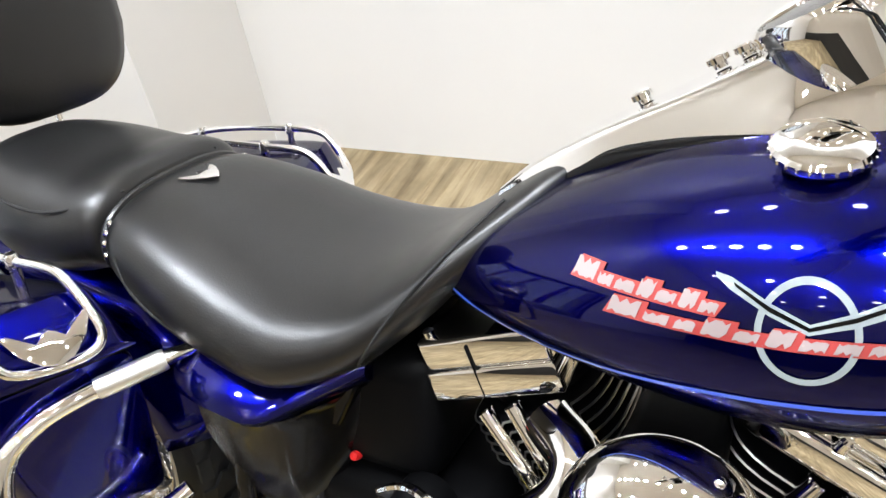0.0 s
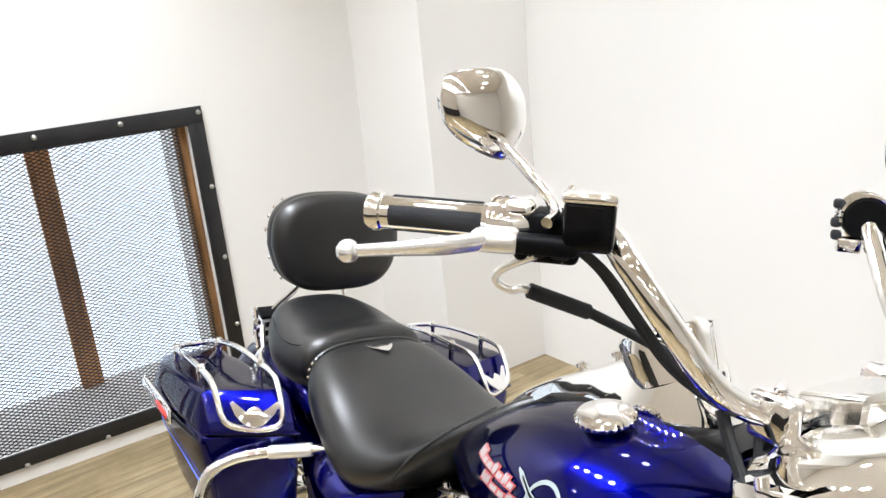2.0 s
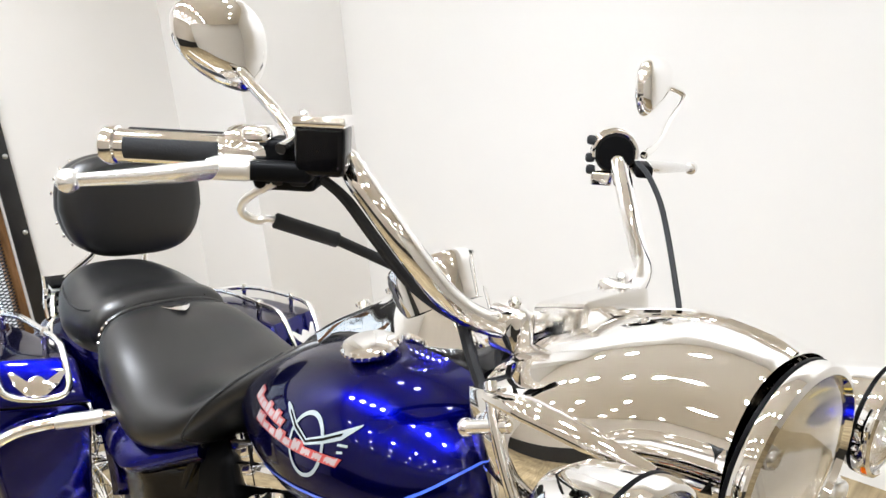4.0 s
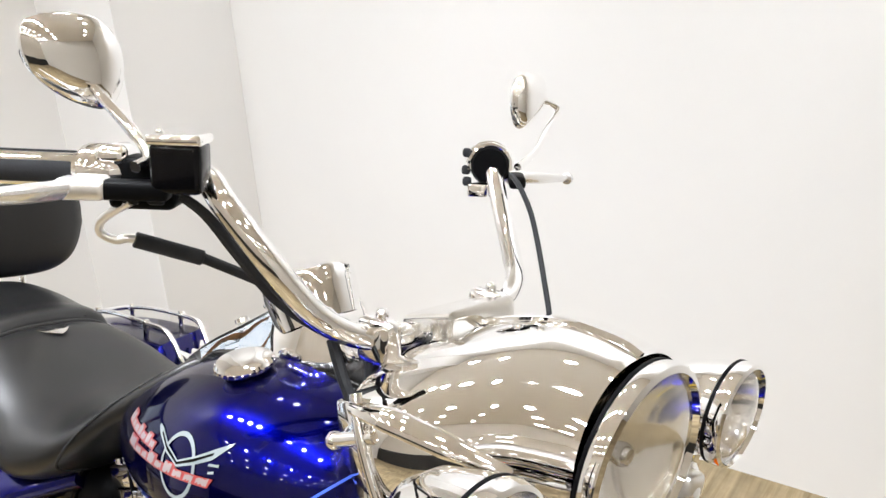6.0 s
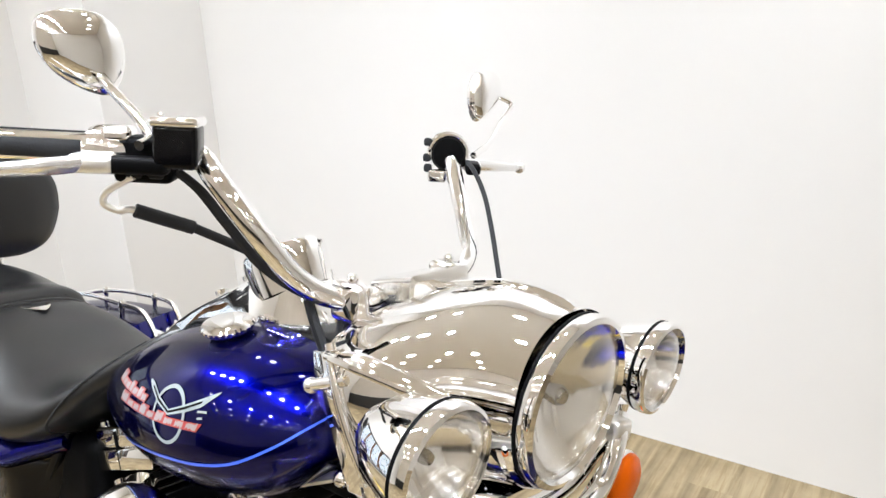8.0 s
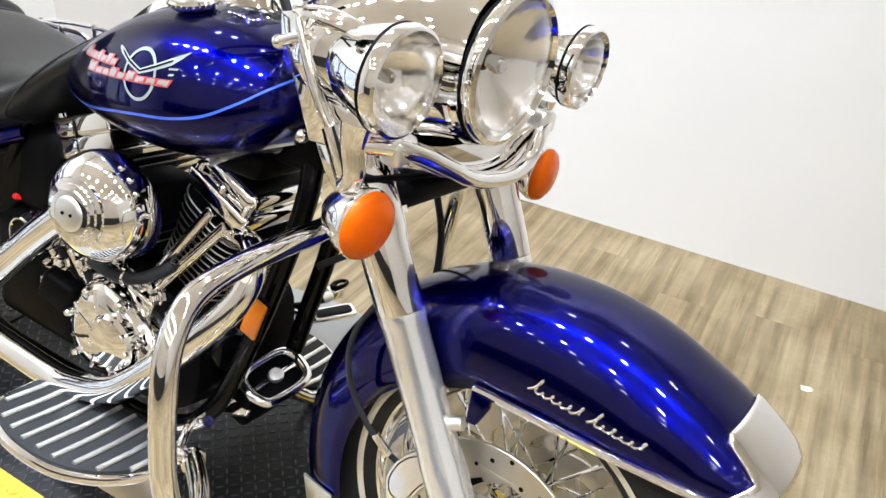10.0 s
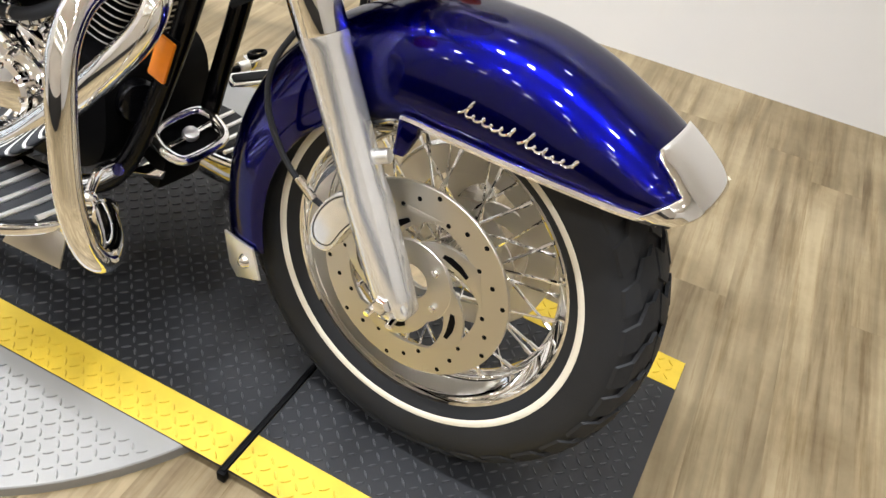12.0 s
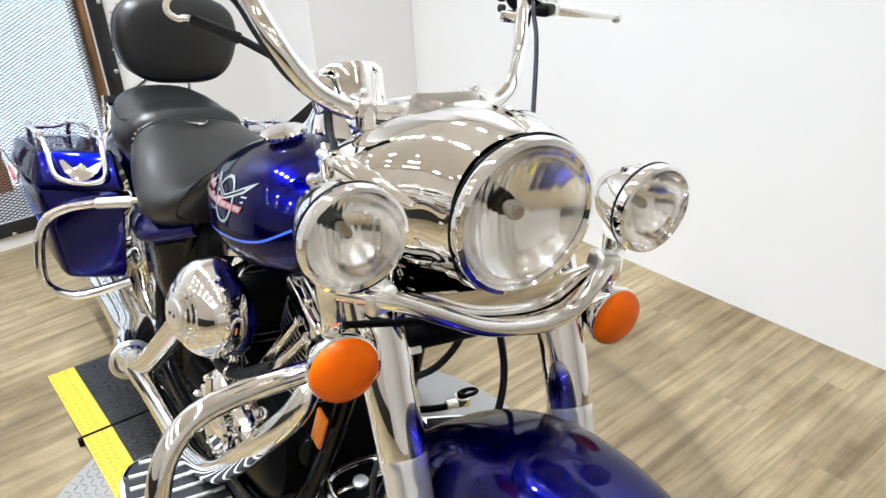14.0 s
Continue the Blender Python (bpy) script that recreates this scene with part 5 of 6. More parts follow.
for s in (RIGHT, LEFT):
    part("bar_clamp", rbox(0.03, 0.04, 0.03, axes(V(1.450, s * 0.163 - 0.006, 0.834 - s * 0.004), (0, 0.2 * s, 1)), 0.008, 3), SATIN, lb, "cast bar clamp", steered=True)

# ---- handlebar and controls ----
bar = part("handlebar", tube([(1.085, -0.255, 1.148), (1.115, -0.218, 1.148), (1.145, -0.211, 1.124), (1.182, -0.186, 1.070), (1.202, -0.145, 1.016), (1.216, -0.092, 0.988), (1.225, -0.03, 0.985), (1.225, 0.04, 0.985), (1.215, 0.115, 0.985), (1.198, 0.163, 1.003), (1.163, 0.199, 1.024), (1.126, 0.231, 1.048), (1.077, 0.266, 1.097), (1.06, 0.275, 1.117)], 0.0130, 18, steps=8), CHROME, bike, "chrome handlebar", steered=True)
part("riser_cover", loft([[V(u, 0.003 + x, (t + l) / 2 + y) for x, y in oval(32, a * 0.74, (t - l) / 2, 10)] for u, a, t, l in ((1.215, 0.066, 0.998, 0.962), (1.219, 0.071, 1.005, 0.960), (1.25, 0.072, 1.014, 0.960), (1.281, 0.071, 1.022, 0.960), (1.285, 0.066, 1.016, 0.962))]), DULLCHROME, bar, "dull chrome riser cover", steered=True, smooth=40)
for v in (-0.085, 0.085):
    part("bar_clamp", rbox(0.05, 0.026, 0.05, pose(1.222, v, 0.985), 0.010, 3), CHROME, bar, "chrome bar clamp", steered=True)
    part("clamp_bolt", ball(V(1.225, v, 1.013), 0.007), CHROME, bar, steered=True)
part("fork_crown", rbox(0.09, 0.19, 0.045, pose(1.25, 0, 0.93, 0, 26, 0), 0.014, 3), BLACK, bar, "black fork crown", steered=True)

for s in (RIGHT, LEFT):
    if s < 0:
        a, b, ballp = V(1.10, -0.235, 1.149), V(0.961, -0.381, 1.150), V(1.045, -0.440, 1.131)
    else:
        a, b, ballp = V(1.072, 0.262, 1.116), V(0.93, 0.43, 1.108), V(1.031, 0.510, 1.088)
    d = (b - a).normalized()
    out = V(0, s, 0)
    fwd = V(0, 0, 1).cross(d) * -s
    fwd = fwd if fwd.x > 0 else -fwd
    up = V(0, 0, 1)
    L = (b - a).length
    am = axes(a, d, (0, 0, 1))
    # chrome sleeve with rubber bands
    grip = part("grip", lathe([(0.0, 0.082), (0.0165, 0.082), (0.0165, L - 0.014), (0.0185, L - 0.012), (0.0190, L - 0.004), (0.016, L + 0.002), (0.0, L + 0.004)], am, 28), CHROME, bar, "chrome grip sleeve", steered=True)
    for k in range(3):
        ang = 2 * math.pi * k / 3 + 0.5
        z0, z1 = 0.088, L - 0.022
        arc = [ang - 0.62, ang - 0.6, ang - 0.3, ang, ang + 0.3, ang + 0.6, ang + 0.62]
        hump = [0.0160, 0.0176, 0.0178, 0.0178, 0.0178, 0.0176, 0.0160]
        ends = [(z0, 0.92), (z0 + 0.002, 1.0), (z1 - 0.002, 1.0), (z1, 0.92)]
        part("rubber_band", sheet([[am @ Vector((h * k2 * math.cos(a2), h * k2 * math.sin(a2), z)) for a2, h in zip(arc, hump)] for z, k2 in ends]), RUBBER, grip, "black rubber strip", steered=True, smooth=50)
    part("throttle_housing", lathe([(0.0, 0.040), (0.022, 0.042), (0.0265, 0.05), (0.0265, 0.074), (0.023, 0.082), (0.0, 0.083)], am, 28), CHROME, bar, "chrome switch clamp", steered=True)
    if s < 0:
        part("switch_housing", rbox(0.048, 0.044, 0.060, am @ pose(-0.008, 0.0, 0.026), 0.007, 3), BLACK, bar, "black switch housing", steered=True)
        part("switch_cap", rbox(0.022, 0.040, 0.03, am @ pose(0.016, -0.004, 0.052), 0.009, 3), CHROME, bar, "domed chrome cover", steered=True)
    else:
        hm = axes(a + up * 0.010 - fwd * 0.004, d, (0, 0, 1))
        part("switch_housing", lathe([(0.0, 0.006), (0.024, 0.008), (0.027, 0.014), (0.029, 0.024), (0.029, 0.046), (0.025, 0.054), (0.0, 0.056)], hm, 28), BLACK, bar, "round black switch housing", steered=True)
        for z, r in ((0.014, 0.029), (0.036, 0.031)):
            part("switch_ring", tube([hm @ Vector((r * math.cos(t), r * math.sin(t), z)) for t in np.linspace(-1.8, 1.8, 12)], 0.0042, 8, 2), CHROME, bar, "chrome band over the housing", steered=True)
        for t in (0.5, -0.35, -1.1):
            part("switch_button", rbox(0.013, 0.013, 0.014, axes(a + up * (0.012 + 0.030 * math.sin(t)) - fwd * (0.034 + 0.004 * math.cos(t)) + d * 0.02, d, (0, 0, 1)), 0.004), RUBBER, bar, "black switch button", steered=True)
        part("switch_foot", rbox(0.03, 0.024, 0.02, axes(a - up * 0.026 - fwd * 0.020 + d * 0.02, (0, 0, 1), fwd), 0.004), CHROME, bar, "chrome switch bracket", steered=True)
    for k in (0.012, 0.034) if s < 0 else ():
        part("switch_button", rbox(0.009, 0.010, 0.016, am @ pose(-0.022, -0.020, k), 0.003), RUBBER, bar, "black switch button", steered=True)
    if s < 0:
        mc_c = a + fwd * 0.026 - d * 0.012 + up * 0.004
        mc = part("master_cylinder", rbox(0.045, 0.044, 0.046, axes(mc_c + up * 0.006, (0, 0, 1), d), 0.006, 3), BLACKPAINT, bar, "black brake fluid reservoir", steered=True)
        part("reservoir_lid", rbox(0.049, 0.050, 0.010, axes(mc_c + up * 0.031, (0, 0, 1), d), 0.004, 3), CHROME, mc, "chrome reservoir lid", steered=True)
        part("lid_screw", ball(mc_c + up * 0.036 + d * 0.018, 0.004), CHROME, mc, steered=True)
    perch = a + d * 0.035 + fwd * 0.036 - up * 0.011
    part("lever_perch", rbox(0.064, 0.024, 0.018, axes(perch - d * 0.008, (0, 0, 1), d), 0.006, 3), BLACK, bar, "black lever perch", steered=True)
    part("lever_knuckle", rbox(0.046, 0.028, 0.020, axes(perch + d * 0.035, (0, 0, 1), d), 0.007, 3), SATIN, bar, "alloy lever knuckle", steered=True)
    p0 = perch + d * 0.04
    lev = part("lever", tube([p0, p0 + (ballp - p0) * 0.3 + fwd * 0.010, p0 + (ballp - p0) * 0.65 + fwd * 0.008, ballp], [0.0105, 0.0105, 0.008, 0.0062], 14, 6, flat=0.75), ALLOY, bar, "tapered alloy lever", steered=True)
    part("lever_ball", ball(ballp, 0.0105, n=16), ALLOY, lev, "ball end", steered=True)
    # mirror on a curved stem; its chrome back faces ahead
    if s < 0:
        c, stem = V(1.0, -0.281, 1.248), [perch + up * 0.02 - d * 0.01, V(1.095, -0.258, 1.165), V(1.075, -0.262, 1.186), V(1.03, -0.268, 1.214), V(1.012, -0.272, 1.226)]
    else:
        c, stem = V(1.0, 0.428, 1.216), [perch + up * 0.02 - d * 0.01, V(1.06, 0.375, 1.14), V(1.035, 0.43, 1.165), V(1.02, 0.485, 1.200), V(1.012, 0.462, 1.214), V(1.008, 0.44, 1.216)]
    mm = axes(c, (1, 0.12 * s, 0.05), (0, s, 0))
    # teardrop: flat along the top, drawn down to a low inner corner
    outline = [(p.x, s * p.y) for p in spline([(x, y, 0) for x, y in ((0.055, 0.018), (0.047, 0.040), (0.016, 0.050), (-0.024, 0.047), (-0.049, 0.022), (-0.052, -0.018), (-0.036, -0.050), (-0.012, -0.051), (0.020, -0.036), (0.046, -0.012))], 4, closed=True)]
    outline = [(x * 0.86, y * 0.86) for x, y in outline]
    bm = loft([[mm @ Vector((x * k, y * k, z)) for x, y in outline] for z, k in ((-0.006, 0.96), (-0.004, 1.0), (0.002, 1.0), (0.008, 0.94), (0.014, 0.78), (0.018, 0.5), (0.0195, 0.2))])
    mir = part("mirror", bm, CHROME, bar, "chrome-backed rear-view mirror", steered=True, smooth=50)
    part("mirror_glass", loft([[mm @ Vector((x * k, y * k, z)) for x, y in outline] for z, k in ((-0.0062, 0.92), (-0.0075, 0.9))]), MIRRORGLASS, mir, "mirror glass", steered=True, smooth=30)
    part("mirror_stem", tube(stem, 0.0055, 10), CHROME, mir, "curved chrome stem", steered=True)

# lines and wires at the bars
line = part("brake_line", tube([(1.092, -0.275, 1.125), (1.055, -0.285, 1.105), (1.042, -0.283, 1.09), (1.052, -0.272, 1.082), (1.062, -0.258, 1.083), (1.086, -0.202, 1.061), (1.125, -0.145, 1.030), (1.165, -0.095, 0.995), (1.21, -0.05, 0.955)], 0.0042, 10), SATIN, bike, "metal brake line", steered=True)
part("rubber_sleeve", rod((1.062, -0.259, 1.083), (1.087, -0.201, 1.061), 0.0078, 12), RUBBER, line, "black rubber sleeve", steered=True)
part("lower_hose", tube([(1.087, -0.201, 1.061), (1.125, -0.145, 1.030), (1.165, -0.095, 0.995), (1.21, -0.05, 0.955)], 0.0056, 10), RUBBER, line, "black rubber hose", steered=True)
for k, off in enumerate((0.0, 0.010)):
    part("wire_loom", tube([(1.108 - off, -0.235, 1.130), (1.120 - off, -0.212, 1.108), (1.148 - off, -0.194, 1.070), (1.172 - off, -0.162, 1.022), (1.195 - off, -0.112, 0.985), (1.21 - off, -0.05, 0.965)], 0.0046 - 0.001 * k, 8), RUBBER, bike, "black wire loom along the bar", steered=True)
part("clutch_cable", tube([(1.105, 0.262, 1.118), (1.141, 0.236, 1.108), (1.172, 0.222, 1.08), (1.197, 0.208, 1.045), (1.225, 0.190, 1.00), (1.25, 0.172, 0.955), (1.265, 0.15, 0.90), (1.25, 0.11, 0.80)], 0.0036, 8), RUBBER, bike, "black clutch cable", steered=True)
for pts in ([(1.19, -0.12, 0.985), (1.215, -0.125, 0.95), (1.235, -0.115, 0.90), (1.245, -0.10, 0.85)], [(1.205, -0.08, 0.975), (1.222, -0.095, 0.935), (1.235, -0.09, 0.88), (1.24, -0.075, 0.83)], [(1.20, -0.04, 0.965), (1.205, -0.075, 0.935), (1.22, -0.105, 0.905), (1.232, -0.125, 0.875)]):
    part("neck_cable", tube(pts, 0.0062, 8), RUBBER, bike, "black cable at the steering neck", steered=True)
part("crossover_pipe", tube([(1.43, -0.20, 0.802), (1.44, -0.14, 0.797), (1.446, -0.07, 0.790), (1.446, 0.0, 0.772), (1.44, 0.06, 0.762)], 0.0045, 8), BLACK, bike, "black pipe below the light bar", steered=True)
for pts in ([(1.33, 0.06, 0.78), (1.35, 0.085, 0.70), (1.365, 0.095, 0.63), (1.37, 0.085, 0.56), (1.36, 0.06, 0.50)], [(1.30, 0.03, 0.78), (1.31, 0.06, 0.70), (1.29, 0.03, 0.62), (1.22, -0.01, 0.56)]):
    part("hanging_cable", tube(pts, 0.0055, 8), RUBBER, bike, "black hanging cable")

# ---- engine ----
CRANK = V(0.945, 0, 0.385)
rings = []
for v, k in ((-0.125, 0.82), (-0.11, 0.97), (-0.06, 1.0), (0.06, 1.0), (0.11, 0.97), (0.125, 0.82)):
    rings.append([V(0.93 + x * k, v, 0.36 + y * k) for x, y in oval(36, 0.165, 0.115, 3.0)])
part("crankcase", loft(rings), BLACK, bike, "black engine crankcase", smooth=45)
part("gearbox", rbox(0.24, 0.23, 0.22, pose(0.665, 0.0, 0.36), 0.03, 3), BLACK, bike, "black gearbox", smooth=40)
part("oil_tank", rbox(0.22, 0.2, 0.17, pose(0.60, 0.0, 0.555), 0.03, 3), BLACK, bike, "black battery and oil box", smooth=40)
part("filler_plug", lathe([(0.0, 0.02), (0.008, 0.018), (0.010, 0.010), (0.010, 0.0)], axes(V(0.607, -0.098, 0.492), (0, -1, 0.5)) @ Matrix.Scale(0.6, 4), 14), RED, bike, "small red plastic plug")
part("solenoid", lathe([(0.0, 0.05), (0.03, 0.048), (0.036, 0.04), (0.038, 0.0)], axes(V(0.70, -0.10, 0.46), (0, -1, 0.1)), 24), BLACK, bike, "round black starter end")
part("solenoid_ring", tube([V(0.70 + 0.034 * math.cos(t), -0.152, 0.46 + 0.034 * math.sin(t)) for t in np.linspace(0, 2 * math.pi, 13)[:-1]], 0.003, 6, 2, closed=True), CHROME, bike, "thin chrome ring")

for s in (-1, 1):
    tilt = radians(25 if s > 0 else -29)
    axis = V(math.sin(tilt), 0, math.cos(tilt))
    cross = V(math.cos(tilt), 0, -math.sin(tilt))
    base = CRANK + V(0.028 if s > 0 else -0.04, 0, 0.03)
    cyl = part("cylinder", loft([[base + axis * h + cross * x + V(0, y, 0) for x, y in oval(28, 0.058, 0.058, 2.6)] for h in (0.03, 0.22)]), BLACK, bike, "black finned cylinder", smooth=40)
    for k in range(12):
        h = 0.072 + 0.0125 * k
        big = 0.070 if k < 7 else 0.077
        bm = loft([[base + axis * (h + dz) + cross * (x * g) + V(0, y * g, 0) for x, y in oval(32, big, big + 0.012, 3.4)] for dz, g in ((-0.0018, 0.985), (0.0, 1.0), (0.0018, 0.985))])
        fin = part("fin", bm, BLACK, cyl, smooth=30)
        rim = tube([base + axis * h + cross * x + V(0, y, 0) for x, y in oval(32, big + 0.0005, big + 0.0125, 3.4)], 0.0014, 4, 1, closed=True)
        part("fin_edge", rim, FINEDGE, fin, "bright machined fin edge", smooth=30)
    rb = base + axis * 0.245
    m = Matrix((cross, V(0, 1, 0), axis)).transposed().to_4x4()
    m.translation = rb
    if s < 0:
        # the rear head's two-piece cover, smooth with a dark seam
        rm = pose(0.768, 0.0, 0.649, 0, -20.5, 0)
        rock = part("rocker_box", rbox(0.150, 0.176, 0.034, rm @ pose(0, 0, -0.0172), 0.003, 2), CHROME, cyl, "chrome rocker box base")
        part("rocker_cover", rbox(0.147, 0.172, 0.036, rm @ pose(0, 0, 0.0178), 0.005, 3), CHROME, rock, "chrome rocker cover")
        part("cover_seam", rbox(0.0028, 0.1775, 0.060, rm @ pose(-0.014, 0, -0.002), 0.001, 1), BLACK, rock, "dark seam in the cover")
        for x in (-0.060, 0.058):
            for y in (-0.074, 0.074):
                part("rocker_bolt", lathe([(0.0065, 0.0), (0.0065, 0.008), (0.004, 0.011), (0.0, 0.011)], rm @ pose(x, y, 0.0345), 10), CHROME, rock)
    else:
        rock = part("rocker_box", rbox(0.136, 0.178, 0.036, m, 0.010, 3), CHROME, cyl, "chrome rocker box base")
        part("rocker_cover", rbox(0.120, 0.160, 0.034, m @ pose(0, 0, 0.033), 0.014, 3), CHROME, rock, "chrome rocker cover")
        for x in (-0.052, 0, 0.052):
            for y in (-0.082, 0.082):
                part("rocker_bolt", lathe([(0.0065, 0.0), (0.0065, 0.010), (0.004, 0.013), (0.0, 0.013)], m @ pose(x, y, 0.017), 10), CHROME, rock)
    # pushrod tubes on the right side
    for k, off in enumerate((-0.014, 0.020)):
        p0 = V(0.945 + 0.03 * s + off * 0.6, -0.125, 0.455)
        p1 = rb + cross * (off + 0.01 * s) + V(0, -0.088, -0.02)
        tubeo = part("pushrod_tube", rod(p0, p1, 0.0095, 14), CHROME, cyl, "chrome pushrod tube")
        part("pushrod_collar", rod(p0, p0 + (p1 - p0) * 0.14, 0.0135, 14), CHROME, tubeo)
    part("tappet_block", rbox(0.06, 0.04, 0.035, pose(0.945 + 0.04 * s, -0.128, 0.452, 0, 20 * s, 0), 0.008, 3), CHROME, cyl, "chrome tappet block")

# round chrome air cleaner
AC = V(0.964, -0.195, 0.613)
m = axes(AC, (0.14, -1, 0.07), (1, 0, 0)) @ Matrix.Diagonal((0.81, 0.81, 0.85, 1))
air = part("air_cleaner", lathe([(0.0, -0.032), (0.090, -0.032), (0.098, -0.028), (0.102, -0.018), (0.103, -0.008), (0.101, 0.005), (0.097, 0.020), (0.088, 0.034), (0.076, 0.045), (0.062, 0.053), (0.0605, 0.057), (0.052, 0.059), (0.0505, 0.063), (0.043, 0.065), (0.0415, 0.069), (0.034, 0.070), (0.0, 0.071)], m, 64), CHROME, bike, "round stepped chrome air cleaner cover")
part("air_badge", lathe([(0.0, 0.074), (0.022, 0.0738), (0.030, 0.072), (0.033, 0.069)], m, 40), SATIN, air, "round brushed centre badge")
for x in (-0.009, 0.009):
    part("cover_screw", lathe([(0.0, 0.0755), (0.003, 0.0752), (0.0035, 0.073)], m @ pose(x, 0, 0), 10), BLACK, air)
part("backing_plate", lathe([(0.0, -0.066), (0.088, -0.066), (0.098, -0.060), (0.100, -0.046), (0.096, -0.036), (0.088, -0.031), (0.0, -0.031)], m @ pose(0.008, -0.020, 0) @ Matrix.Scale(0.84, 4), 48), BLUE, air, "blue painted backing plate")
part("intake", rbox(0.09, 0.14, 0.07, pose(0.955, -0.10, 0.605), 0.015, 3), BLACK, air, "black intake body")
for k in range(9):
    a = radians(-60 + 15 * k)
    part("cover_dimple", ball(m @ Vector((0.099 * math.cos(a), 0.099 * math.sin(a), 0.012)), 0.005, n=8), CHROME, air)
part("breather_hose", tube([(0.90, -0.12, 0.56), (0.89, -0.16, 0.51), (0.94, -0.17, 0.495), (1.0, -0.16, 0.50), (1.03, -0.12, 0.52)], 0.010, 10), RUBBER, bike, "black breather hose")

# chrome cam cover with lobes and bolts
m = axes(V(0.945, -0.125, 0.38), (0.05, -1, 0.02), (1, 0, 0))
outline = []
for k in range(48):
    t = 2 * math.pi * k / 48
    r = 0.094 + 0.010 * math.cos(3 * t + 0.6) + 0.006 * math.cos(2 * t)
    outline.append((r * math.cos(t), r * 0.92 * math.sin(t)))
cam_cover = part("cam_cover", loft([[m @ Vector((x * k, y * k, z)) for x, y in outline] for z, k in ((0.0, 1.0), (0.030, 1.0), (0.042, 0.95), (0.050, 0.82), (0.053, 0.6), (0.054, 0.3))]), CHROME, bike, "chrome cam cover", smooth=40)
part("timer_cover", lathe([(0.046, 0.048), (0.047, 0.064), (0.042, 0.070), (0.018, 0.073), (0.0, 0.0735)], m @ pose(0.028, 0.006, 0), 36), CHROME, cam_cover, "round chrome timer cover")
for k in range(7):
    t = 2 * math.pi * (k + 0.3) / 7
    part("cover_bolt", lathe([(0.007, 0.04), (0.007, 0.056), (0.004, 0.060), (0.0, 0.060)], m @ pose(0.083 * math.cos(t), 0.077 * math.sin(t), 0), 12), CHROME, cam_cover)
# raised ribs and pads on the cam cover, fittings round it, added for sparkle
for a, r0, r1 in ((0.4, 0.05, 0.088), (1.1, 0.05, 0.086), (1.9, 0.04, 0.084), (2.7, 0.02, 0.082), (3.5, 0.02, 0.084), (4.3, 0.035, 0.086), (5.2, 0.05, 0.088)):
    p0, p1 = m @ Vector((r0 * math.cos(a), r0 * 0.92 * math.sin(a), 0.052)), m @ Vector((r1 * math.cos(a), r1 * 0.92 * math.sin(a), 0.046))
    part("cover_rib", rod(p0, p1, 0.0055, 8), CHROME, cam_cover)
for k in range(9):
    t = 2 * math.pi * k / 9
    part("cover_bolt", lathe([(0.0045, 0.06), (0.0045, 0.071), (0.0025, 0.074), (0.0, 0.074)], m @ pose(0.028 + 0.040 * math.cos(t), 0.006 + 0.040 * math.sin(t), 0), 8), CHROME, cam_cover)
rnd = random.Random(21)
for u, w, v in ((0.79, 0.485, -0.15), (0.815, 0.455, -0.155), (0.84, 0.49, -0.15), (0.87, 0.475, -0.158), (0.905, 0.492, -0.155), (0.935, 0.488, -0.16), (0.965, 0.492, -0.158), (1.0, 0.487, -0.155), (1.035, 0.478, -0.15), (1.06, 0.455, -0.145), (0.77, 0.44, -0.15), (0.755, 0.40, -0.145)):
    fm = axes(V(u, v, w), (rnd.uniform(-0.5, 0.5), -1, rnd.uniform(0.0, 0.8)))
    part("sparkle_fitting", lathe([(0.0, 0.012), (0.006, 0.011), (0.0085, 0.007), (0.0085, 0.0), (0.012, -0.002), (0.012, -0.008), (0.0, -0.01)], fm, 6), CHROME, bike, "small chrome piece added for sparkle")
for u in (0.905, 0.985):
    part("hose_clamp", tube([V(u, -0.165 + 0.0125 * math.cos(t), 0.4975 + 0.0125 * math.sin(t)) for t in np.linspace(0, 2 * math.pi, 11)[:-1]], 0.0028, 6, 2, closed=True), CHROME, bike, "chrome hose clamp")
part("oil_filter", lathe([(0.0, 0.045), (0.030, 0.043), (0.035, 0.036), (0.036, 0.0)], axes(V(1.075, -0.05, 0.38), (0.9, -0.35, 0.1)), 32), BLACKPAINT, bike, "black oil filter")
part("oil_pump", rbox(0.07, 0.06, 0.06, pose(0.80, -0.14, 0.40, 0, 20, 12), 0.014, 3), BLACK, bike, "black cast oil pump cover")
rnd = random.Random(11)
for k in range(10):
    part("engine_bolt", lathe([(0.007, 0.0), (0.007, 0.010), (0.004, 0.014), (0.0, 0.014)], axes(V(0.74 + 0.02 * rnd.random() + 0.013 * k, -0.128 - 0.015 * rnd.random(), 0.32 + 0.2 * rnd.random()), (0, -1, 0.2)), 10), CHROME, bike)
for k in range(4):
    part("oil_line", tube([(0.80 + 0.02 * k, -0.13, 0.42), (0.77 + 0.02 * k, -0.15, 0.47 + 0.01 * k), (0.70, -0.13, 0.50 - 0.02 * k), (0.64, -0.11, 0.46)], 0.006, 8), RUBBER if k % 2 else CHROME, bike, "oil line")

